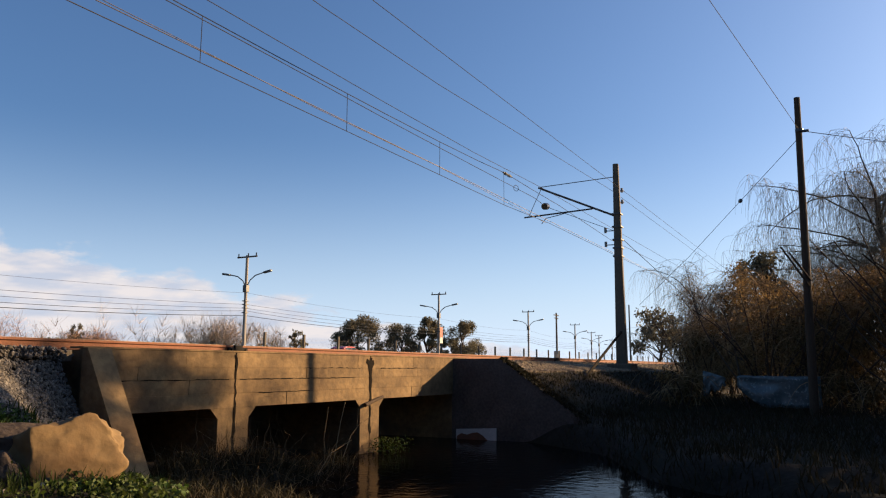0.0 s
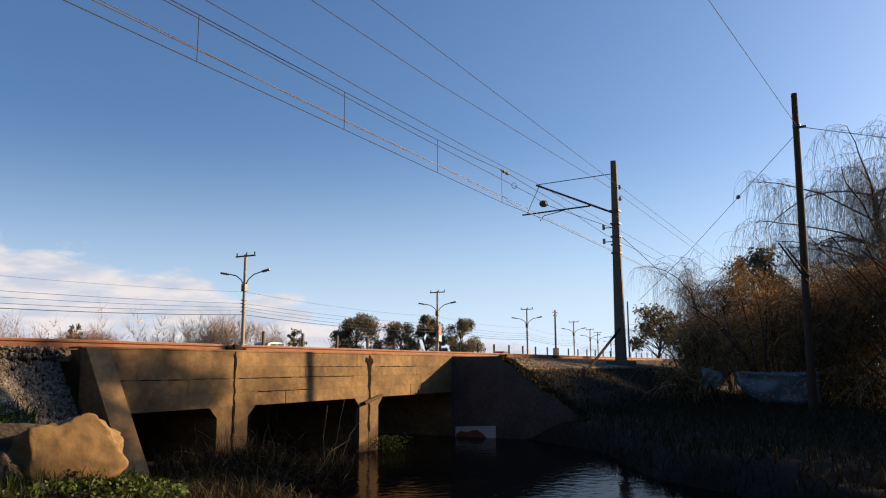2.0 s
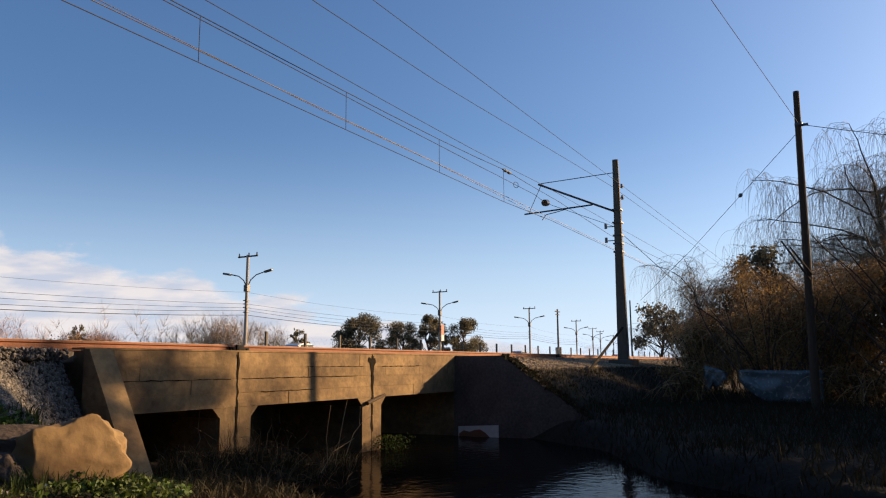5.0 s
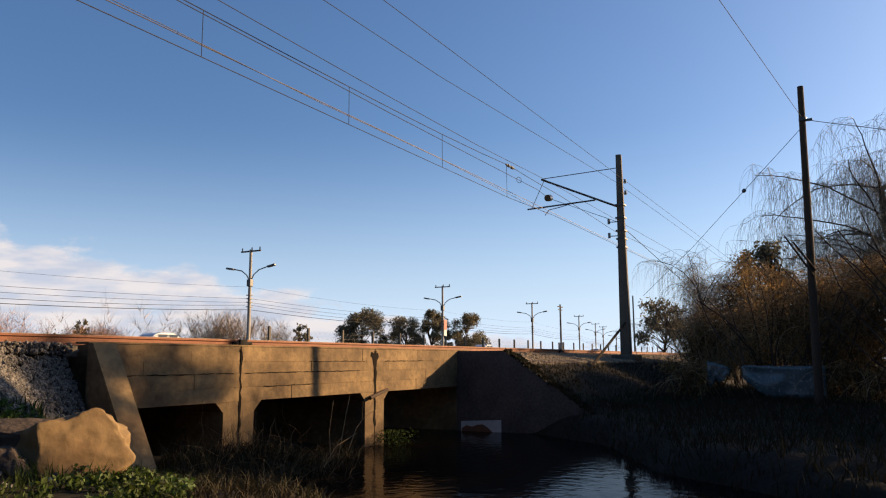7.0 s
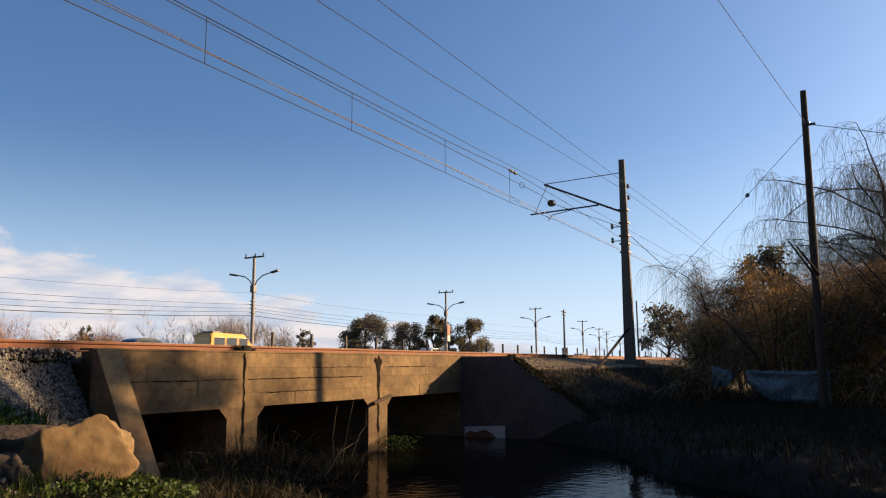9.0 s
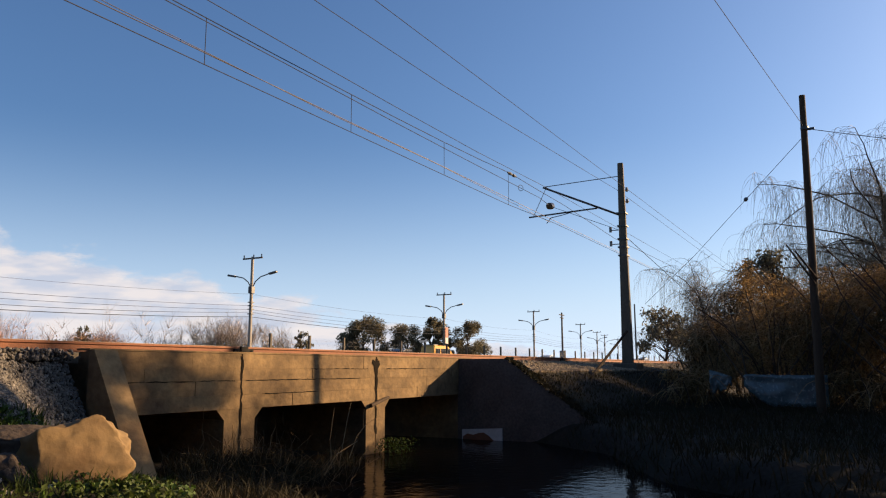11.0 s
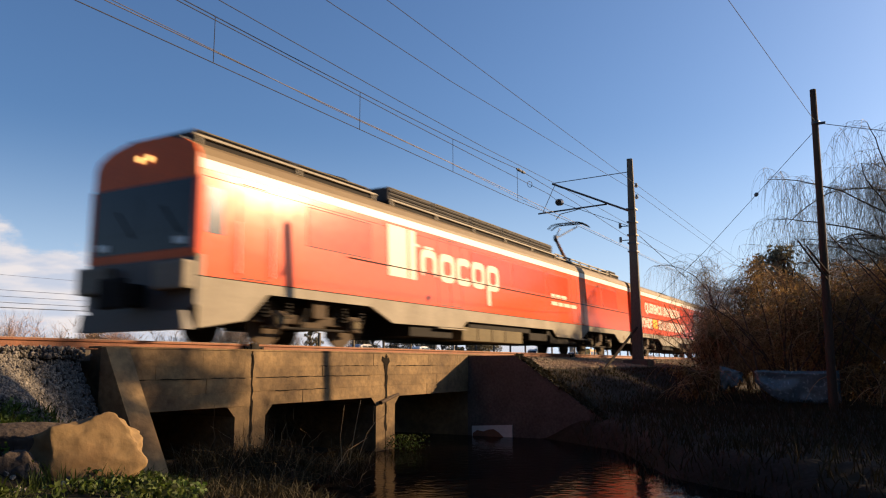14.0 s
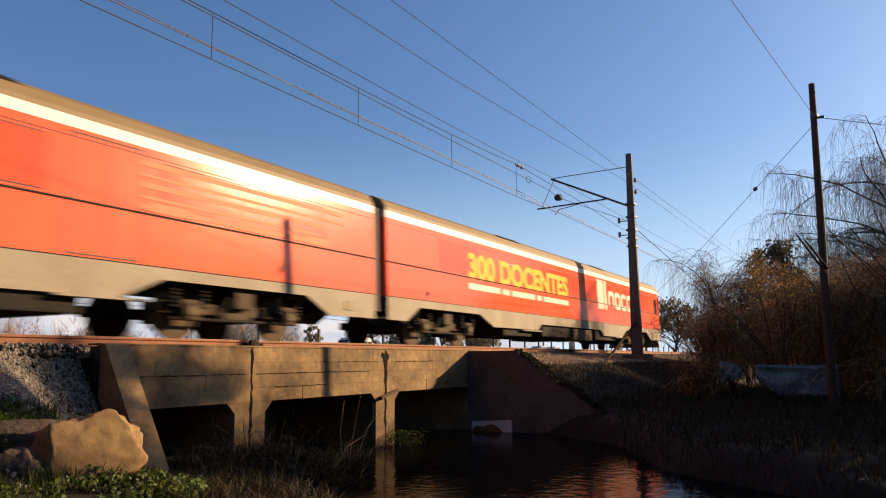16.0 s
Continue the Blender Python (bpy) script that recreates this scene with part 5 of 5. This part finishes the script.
# one forked dead branch that stands out
lines = [[(11.0, 7.9, -1.95), (11.3, 7.95, -1.6), (11.65, 8.0, -1.42), (12.05, 8.0, -1.30)], [(11.55, 8.0, -1.46), (11.58, 8.0, -1.14)],
         [(9.4, 7.2, -2.0), (9.7, 7.2, -1.72), (10.4, 7.3, -1.58)], [(10.1, 7.6, -2.0), (10.05, 7.6, -1.55), (10.15, 7.6, -1.05)], [(10.3, 7.6, -2.0), (10.5, 7.6, -1.3), (10.75, 7.7, -1.0)]]
db = part("dead_branch", strands("dead_branch", lines, STRAW, 0.008, 0.5, 5), STRAW)
tagged(db, "forked dry dead branch standing in the grass", "branch")


# dark leaf cover added along the wing wall's sloping top in place of shade
pts = []
for _ in range(1500):
    k = r.random()
    pts.append((r.uniform(18.13, 18.68), 8.15 - 2.65 * k, -0.165 - 1.8 * k + r.uniform(0.0, 0.05)))
stuff("wall_moss", leaves("wall_moss", pts, DARKGRASS, 0.10, r, 0.0, 0.6), "dark leaf cover added as shade on the sloping wall top", "moss")


# ---- boulders ----
def boulder(name, label, centre, size, seed, cut=None, turn=0, stone=None):
    stone = stone or ROCK
    q = random.Random(seed)
    bm = bmesh.new()
    bmesh.ops.create_icosphere(bm, subdivisions=5, radius=1.0)
    off = Vector((q.uniform(0, 50), q.uniform(0, 50), 0))
    for v in bm.verts:
        n1 = noise.noise(v.co * 0.9 + off) * 0.32 + noise.noise(v.co * 2.6 + off) * 0.13 + noise.noise(v.co * 7 + off) * 0.035
        v.co *= 1 + n1
    for c in cut or ():
        nrm = Vector(c[:3]).normalized()
        for v in bm.verts:
            k = v.co.dot(nrm) - c[3]
            if k > 0:
                v.co -= nrm * (k * 0.94 - 0.03 * noise.noise(v.co * 3))
    for v in bm.verts:
        v.co *= 1 + 0.05 * noise.noise(v.co * 2.2 + off) + 0.022 * noise.noise(v.co * 6 + off) + 0.008 * noise.noise(v.co * 19 + off)
        v.co = Vector((v.co.x * size[0], v.co.y * size[1], v.co.z * size[2]))
    ob = part(name, bm, stone, at=pose(*centre, 0, 0, turn), smooth=True)
    return tagged(ob, label, "rock", "boulders")


boulder("boulder", "large pale tan boulder with a flat broken face", (4.95, 6.82, -1.29), (0.58, 0.44, 0.40), 4,
        ((0.42, -1, 0.22, 0.32), (-0.45, 0.1, 0.85, 0.86), (-0.8, -0.5, 0.1, 0.78)), -36)
boulder("boulder", "slab of rock toned dark for shade, leaning behind a boulder", (4.66, 7.22, -1.20), (0.60, 0.30, 0.30), 9, ((0, -0.4, 1, 0.5), (-0.5, -1, 0, 0.5)), -36, SHADE_ROCK)
boulder("boulder", "rock toned dark for shade beside a pale boulder", (4.33, 6.98, -1.50), (0.26, 0.24, 0.27), 23, ((0, -1, 0.3, 0.5),), -36, SHADE_ROCK)
boulder("boulder", "small reddish brown stone half in the grass", (4.55, 6.02, -1.66), (0.34, 0.20, 0.10), 12, None, -40)
boulder("boulder", "small stone toned dark for shade at the foot of a boulder", (4.40, 6.92, -1.42), (0.13, 0.13, 0.13), 17, None, 0, SHADE_ROCK)


# ---- thickets ----
def thicket(label, x, y, w, d, top, n, seed, base=None, twigs=620):
    """A dense winter bramble: clumps of brown leaves and hanging canes."""
    q = random.Random(seed)
    z0 = ground_z(x, y) - 0.1 if base is None else base
    b = thing("bramble_thicket", label, "bush", "thickets by the creek", at=pose(x, y, z0))
    h = top - z0
    clumps = [(q.uniform(-w, w) * 0.7, q.uniform(-d, d) * 0.7, h * q.uniform(0.25, 0.82), q.uniform(0.28, 0.45)) for _ in range(26)]
    pts = []
    while len(pts) < n:
        cx, cy, cz, cr = q.choice(clumps)
        v = Vector((q.gauss(0, 1), q.gauss(0, 1), q.gauss(0, 1))).normalized() * (q.random() ** 0.45)
        p = (cx + v.x * cr * w, cy + v.y * cr * d, cz + v.z * cr * h * 0.55)
        if p[2] > 0:
            pts.append(p)
    part("foliage", leaves("foliage", pts, BRAMBLE, 0.095, q, 0.4, 0.38), BRAMBLE, b, "dense brown and olive foliage")
    lines = []
    for _ in range(twigs):
        cx, cy, cz, cr = q.choice(clumps)
        a = (cx + q.gauss(0, cr * w * 0.5), cy + q.gauss(0, cr * d * 0.5), cz + cr * h * 0.3)
        lines.append(arc(a, (q.gauss(0, 1), q.gauss(0, 1), q.uniform(0.1, 1.4)), q.uniform(0.6, 1.9), 0.34, 7, q, 0.14))
    tagged(part("cane_tangle", strands("cane_tangle", lines, BRAMBLE_TWIG, 0.0085, 0.35), BRAMBLE_TWIG, b, "arching brown canes"), kind="stuff")
    stems = [arc((q.gauss(0, w * 0.3), q.gauss(0, d * 0.3), 0), (q.gauss(0, 0.4), q.gauss(0, 0.4), 1), h * 0.8, 0.02, 5, q, 0.12) for _ in range(14)]
    tagged(part("woody_base", strands("woody_base", stems, BARK, 0.035, 0.4, 5), BARK, b, "dark woody stems"), kind="stuff")
    return b


# Those with y under -2 stand out of view, to shade the bank.
THICKETS = [
    (35.2, 5.3, 1.9, 1.7, 3.6), (34.8, 3.1, 2.1, 1.9, 4.3), (30.8, 5.1, 1.0, 1.0, 1.5), (31.8, 3.1, 1.7, 1.4, 1.8), (30.4, 1.2, 1.8, 1.5, 2.4), (37.5, 6.3, 1.3, 1.0, 2.4), (33.5, -2.6, 2.2, 2.0, 3.8), (27.8, 0.9, 1.8, 1.5, 2.3), (27.4, -0.8, 1.8, 1.6, 2.9),
    (27.0, -2.8, 1.9, 1.8, 3.7), (26.4, -5.2, 2.0, 2.0, 4.5), (31.0, -0.5, 2.2, 2.2, 3.2), (25.0, -8.0, 2.2, 2.2, 4.6),
]
for i, (x, y, w, d, top) in enumerate(THICKETS):
    thicket("tall brown bramble thicket on the creek bank", x, y, w, d, top, int(8200 * (w * d) ** 0.5), 40 + i, None, 950)
# Mostly out of view: brambles added to shade bank, pier and wing wall.
for i, (x, y, w, d, top) in enumerate(((24.2, 4.6, 1.0, 0.9, -0.35), (24.6, 0.1, 1.2, 1.0, -0.2), (21.0, -3.6, 1.6, 1.6, 1.7), (19.4, -6.4, 1.7, 1.6, 3.0), (22.8, -6.0, 1.8, 1.6, 2.9), (16.8, -6.4, 1.8, 1.6, 3.0), (18.2, -4.4, 1.5, 1.2, 2.6), (23.9, -2.1, 1.2, 0.75, 5.3), (21.6, -4.0, 1.5, 1.3, 5.2), (20.6, -5.4, 1.4, 1.0, 5.4), (24.6, -2.3, 1.0, 0.7, 5.6), (26.2, -4.6, 1.5, 1.3, 6.2), (25.8, 1.2, 1.5, 1.3, 2.9), (25.4, 2.4, 1.2, 1.1, 3.2))):
    thicket("dark bramble on the creek bank, mostly unseen and added for shade", x, y, w, d, top, 3200, 60 + i, None, 120)


# ---- the willow ----
def willow(x, y, top, reach, limbs, hang, seed, label, lean=(0, 0), lo=0.45, thick=1.0, twig=0.0045, drop=1.0, rise=(0.5, 1.15)):
    q = random.Random(seed)
    z0 = ground_z(x, y) - 0.1
    w = thing("willow_tree", label, "tree", at=pose(x, y, z0))
    h = top - z0
    trunk = arc((0, 0, 0), (lean[0], lean[1], 1), h * lo, 0.0, 6, q, 0.06)
    part("trunk", strands("trunk", [trunk], BARK, 0.24 * thick, 0.7, 10), BARK, w)
    mains, seconds, hangs = [], [], []
    for i in range(limbs):
        a = 6.283 * i / limbs + q.uniform(-0.3, 0.3)
        st = trunk[q.choice((3, 4, 5, 6))]
        m = arc(st, (math.cos(a) * 0.75, math.sin(a) * 0.75, q.uniform(*rise)), q.uniform(0.75, 1.1) * reach, 0.10, 9, q, 0.10)
        mains.append(m)
        for p in m[2:]:
            for _ in range(3):
                b = q.uniform(0, 6.283)
                s = arc(p, (math.cos(b), math.sin(b), q.uniform(0.2, 1.1)), q.uniform(0.5, 1.5) * reach * 0.32, 0.22, 7, q, 0.12)
                seconds.append(s)
                for _ in range(hang):
                    o = q.choice(s[2:])
                    c = q.uniform(0, 6.283)
                    hangs.append(arc(o, (math.cos(c), math.sin(c), q.uniform(-0.6, 0.5)), q.uniform(0.7, 2.3) * drop, 0.6, 7, q, 0.08))
    tagged(part("limb_system", strands("limb_system", mains, BARK, 0.065 * thick, 0.3, 6), BARK, w, "bare dark limbs"), kind="stuff")
    tagged(part("branch_spray", strands("branch_spray", seconds, WILLOW_TWIG, 0.0065 * drop, 0.35, 4), WILLOW_TWIG, w, "arching yellow-brown branches"), kind="stuff")
    tagged(part("hanging_spray", strands("hanging_spray", hangs, WILLOW_TWIG, twig, 0.45), WILLOW_TWIG, w, "fine drooping bare twigs"), kind="stuff")
    return w


willow(79.0, -4.2, 31.0, 12.0, 32, 11, 3, "bare weeping willow with fine drooping twigs", lo=0.54, thick=1.6, twig=0.012, drop=2.3, rise=(0.2, 1.15))
willow(32.2, 5.0, 4.1, 3.0, 11, 6, 8, "small leafless willow arching over a thicket", lo=0.72, thick=0.35, twig=0.0032)


# ---- distant trees ----
def leafy_tree(label, x, y, top, width, n, seed, leaf=0.55, base=0.0, crown_lo=0.25, tight=0.10):
    q = random.Random(seed)
    t = thing("eucalyptus_tree", label, "tree", "distant trees", at=pose(x, y, base))
    h = top - base
    trunk = arc((0, 0, 0), (q.gauss(0, 0.06), q.gauss(0, 0.06), 1), h * 0.8, 0, 6, q, 0.05)
    part("trunk", strands("trunk", [trunk], BARK, 0.03 * h, 0.3, 7), BARK, t)
    clumps = []
    limbs = []
    for _ in range(30):
        k = q.uniform(crown_lo + 0.1, 0.92)
        a = q.uniform(0, 6.283)
        rad = width * 0.5 * (1 - 0.75 * max(0, k - 0.55) / 0.45) * q.uniform(0.35, 0.85)
        c = Vector((math.cos(a) * rad, math.sin(a) * rad, h * k))
        clumps.append((c, width * tight * q.uniform(0.8, 1.7)))
        st = trunk[min(6, int(k * 5))]
        limbs.append([st, st.lerp(c, 0.55) + Vector((0, 0, 0.05 * h)), c])
    tagged(part("limb_system", strands("limb_system", limbs, BARK, 0.010 * h, 0.3, 5), BARK, t), kind="stuff")
    pts = []
    for _ in range(n):
        c, cr = q.choice(clumps)
        v = Vector((q.gauss(0, 1), q.gauss(0, 1), q.gauss(0, 1))).normalized() * cr * (q.random() ** 0.5)
        pts.append(c + v)
    part("crown", leaves("crown", pts, EUCALYPT, leaf, q, 0.6), EUCALYPT, t, "dark uneven crown with gaps")
    return t


leafy_tree("dark spreading eucalyptus beyond the road", 106.5, 74.2, 8.2, 11.5, 15000, 1, 0.34, crown_lo=0.1)
leafy_tree("dark open-crowned eucalyptus beyond the road", 110.6, 68.1, 6.9, 8.2, 9000, 2, 0.32, crown_lo=0.1)
leafy_tree("tall dark eucalyptus beyond the road", 113.3, 63.8, 8.5, 6.6, 9500, 3, 0.32, crown_lo=0.1)
leafy_tree("rounded dark eucalyptus beyond the road", 116.0, 58.6, 7.7, 8.4, 11000, 4, 0.30, crown_lo=0.05)
leafy_tree("dark tree behind the thicket", 60.0, 5.9, 8.4, 7.0, 2600, 5, 0.36, -1.0)
leafy_tree("dark tree behind the thicket", 92.0, 20.5, 6.6, 8.5, 2600, 6, 0.45, -0.5)
leafy_tree("half-bare tree on the creek bank", 28.6, -8.2, 9.9, 5.8, 4600, 31, 0.22, -1.7, 0.35, 0.075)
# Stands out of view; added so that the left ballast falls in shade.
leafy_tree("unseen slender half-bare tree added to shade the ballast", 27.0, -9.7, 11.6, 3.0, 800, 33, 0.22, -1.7, 0.66, 0.10)
leafy_tree("small dark conifer by the road", 52.6, 72.8, 4.5, 2.4, 600, 7, 0.3)
leafy_tree("small dark tree by the road", 69.6, 56.9, 4.0, 2.8, 700, 8, 0.3)


def bare_shrub(label, x, y, top, width, n, seed, material, category="shrub"):
    q = random.Random(seed)
    s = thing("bare_shrub", label, category, "winter shrubs by the road", at=pose(x, y, 0.0))
    h = top
    mains, fine = [], []
    for _ in range(max(3, n // 9)):
        m = arc((q.gauss(0, width * 0.22), q.gauss(0, width * 0.22), 0), (q.gauss(0, 0.3), q.gauss(0, 0.3), 1), h * q.uniform(0.6, 1.0), 0.0, 6, q, 0.10)
        mains.append(m)
        for _ in range(40):
            fine.append(arc(q.choice(m[1:]), (q.gauss(0, 0.7), q.gauss(0, 0.7), 1), h * q.uniform(0.15, 0.4), 0.02, 4, q, 0.15))
    tagged(part("woody_base", strands("woody_base", mains, material, 0.018, 0.4, 4), material, s), kind="stuff")
    tagged(part("twig_spray", strands("twig_spray", fine, material, 0.010, 0.5), material, s), kind="stuff")
    return s


for i, (x, y, top, w, n, m) in enumerate((
        (45.6, 77.6, 4.4, 4.0, 110, REDDISH), (47.6, 76.4, 4.9, 3.4, 70, REDDISH), (49.0, 75.5, 3.6, 3.0, 90, REDDISH), (52.4, 73.2, 3.4, 3.5, 240, REDDISH),
        (54.0, 72.0, 3.6, 3.5, 260, REDDISH), (55.2, 71.2, 3.2, 2.6, 160, REDDISH), (58.9, 68.2, 3.4, 2.4, 60, BARE), (60.0, 67.2, 3.9, 2.2, 70, BARE),
        (62.0, 65.3, 3.6, 3.0, 120, BARE), (63.0, 64.3, 4.9, 3.6, 230, BARE), (64.2, 63.1, 5.1, 3.6, 240, BARE), (65.2, 62.1, 4.7, 3.0, 180, BARE),
        (67.2, 60.0, 4.3, 2.6, 120, BARE), (68.4, 58.5, 3.6, 2.6, 100, BARE), (55.4, 71.0, 6.4, 0.4, 9, BARE), (58.6, 68.4, 5.9, 0.4, 9, BARE))):
    bare_shrub("leafless reddish shrub by the road" if m is REDDISH else "leafless grey-brown shrub by the road", x, y, top, w, int(n * 1.4), 80 + i, m)
for i, (x, y, top, w) in enumerate(((63.6, 63.0, 2.4, 3.4), (67.6, 59.2, 2.2, 2.6), (50.6, 74.2, 2.6, 2.6), (53.6, 72.0, 2.6, 4.0))):
    q = random.Random(200 + i)
    s = thing("olive_shrub", "low olive evergreen shrub by the road", "shrub", "winter shrubs by the road", at=pose(x, y, 0.0))
    pts = [(q.gauss(0, w * 0.28), q.gauss(0, w * 0.28), abs(q.gauss(0, top * 0.42))) for _ in range(900)]
    part("foliage", leaves("foliage", pts, OLIVE, 0.28, q), OLIVE, s)

# ---- unseen leaf belt behind the camera, added to block low sky light ----
q = random.Random(77)
pts = []
for _ in range(420):
    a, rad = radians(q.uniform(108, 284)), q.uniform(17, 26)
    x, y, z = rad * math.cos(a), rad * math.sin(a), q.uniform(-1.5, 7.0)
    pts += [(x + q.gauss(0, 1.1), y + q.gauss(0, 1.1), z + q.gauss(0, 0.9)) for _ in range(40)]
stuff("far_woods", leaves("far_woods", pts, BRAMBLE, 0.75, q, 0.0, 0.8), "unseen leaf belt added to block low sky light", "woods")

# ---- road traffic ----
def car_mesh(van=False):
    if van:
        low = [(-2.3, 0.35), (2.35, 0.35), (2.4, 0.75), (2.3, 1.0), (-2.35, 1.05), (-2.38, 0.5)]
        top = [(-2.32, 1.05), (2.25, 1.0), (1.35, 1.75), (1.1, 1.98), (-2.1, 2.02), (-2.3, 1.8)]
        win = [(0.5, 1.12, 1.45, 1.68), (-0.75, 1.12, 0.35, 1.68), (-2.0, 1.12, -0.9, 1.68)]
        w = 0.92
    else:
        low = [(-2.1, 0.3), (2.1, 0.3), (2.18, 0.6), (2.0, 0.80), (1.0, 0.92), (-1.75, 0.95), (-2.15, 0.85)]
        top = [(-1.75, 0.95), (1.05, 0.92), (0.35, 1.38), (0.05, 1.46), (-1.0, 1.46), (-1.45, 1.32)]
        win = [(-0.35, 0.98, 0.45, 1.34), (-1.25, 0.98, -0.42, 1.34)]
        w = 0.86
    return low, top, win, w


def vehicle(paint, van, label):
    c = thing("van" if van else "car", label, "van" if van else "car", "passing road vehicles")
    low, top, win, w = car_mesh(van)
    bm = prism(bmesh.new(), low, -w, w)
    bmesh.ops.bevel(bm, geom=bm.edges[:], offset=0.06, segments=2, affect="EDGES")
    body = part("body", bm, CARPAINTS[paint], c, smooth=False)
    bm = prism(bmesh.new(), top, -w + 0.07, w - 0.07)
    bmesh.ops.bevel(bm, geom=bm.edges[:], offset=0.07, segments=2, affect="EDGES")
    part("cabin", bm, CARPAINTS[paint], c)
    for x0, z0, x1, z1 in win:
        for ya, yb in ((-w + 0.058, -w + 0.075), (w - 0.075, w - 0.058)):
            part("side_window", boxes((x0, ya, z0, x1, yb, z1), bevel=0.006), CARGLASS, c)
    fx, fz, bx, bz = (2.2, 1.05, 1.32, 1.78) if van else (1.02, 0.95, 0.36, 1.38)
    bm = bmesh.new()
    vs = [bm.verts.new(p) for p in ((fx + 0.03, -w + 0.2, fz + 0.03), (fx + 0.03, w - 0.2, fz + 0.03), (bx + 0.04, w - 0.22, bz), (bx + 0.04, -w + 0.22, bz))]
    bm.faces.new(vs)
    bmesh.ops.solidify(bm, geom=bm.faces[:], thickness=0.02)
    part("windscreen", bm, CARGLASS, c)
    for x in (-1.35, 1.35):
        for y in (-w + 0.08, w - 0.08):
            wh = part("wheel", rods(((x, y - 0.1, 0.32), (x, y + 0.1, 0.32), 0.32), seg=18), TYRE, c)
            part("rim", rods(((x, y - 0.106, 0.32), (x, y + 0.106, 0.32), 0.19), seg=14), STEEL, wh)
    if van:
        part("roof_rack", boxes((-1.9, -0.6, 2.02, -1.0, 0.6, 2.14), bevel=0.02), STEEL, c)
    return c


ROAD_Z = 0.10
LANE = 42.0
FAR_LANE = 48.0
# paint, van, label, time at which it passes x, x, speed
TRAFFIC = [
    ("red", False, "red hatchback driving along the road", 0.0, 58.7, 18.3),
    ("silver", False, "silver car driving along the road", 1.0, 31.2, 17.3),
    ("white", False, "white car driving along the road", 4.0, 34.0, 18.0),
    ("white", False, "white estate car driving along the road", 6.5, 27.6, 18.3),
    ("yellow", True, "yellow school van driving along the road", 8.5, 33.9, 16.5),
    ("white", False, "white saloon driving along the road", 12.0, 30.6, 19.4),
    ("silver", False, "silver hatchback driving along the road", 12.5, 25.9, 22.0),
    ("dark", False, "dark car following along the road", 9.0, 35.0, 16.5),
    ("white", False, "white car driving along the road behind the train", 15.0, 37.1, 21.8),
]
oncoming = vehicle("white", True, "white delivery van driving the other way along the road")
vehicles = [(vehicle(p, v, lab), t0, x0, sp) for p, v, lab, t0, x0, sp in TRAFFIC]


# ---- what moves ----
def motions():
    def front_at(t):
        u = t - 14
        if t < 12:
            return 55.73 + 22.6 * (12 - t)
        return 9.13 - 24.0 * u + (0.05 if u > 0 else -0.35) * u * u + max(0.0, -0.8 * u * (1 + u))
    steps = [0, 3, 6, 8, 10, 11, 12, 12.5, 13, 13.25, 13.5, 13.75, 14, 14.5, 15, 15.5, 16]
    for car, off in ((motor_car, 0), (trailer, CAR), (end_car, 2 * CAR)):
        walk(car, [(t, pose(front_at(t) + off, TRACK_Y - HALF, 0)) for t in steps])
    for ob, t0, x0, speed in vehicles:
        walk(ob, [(t, pose(x0 + speed * (t - t0), LANE, ROAD_Z)) for t in (0, 4, 8, 12, 16)])
    walk(oncoming, [(t, pose(78 - 25 * (t - 15.5), FAR_LANE, ROAD_Z, 0, 0, 180)) for t in (0, 4, 8, 12, 16)])


motions()
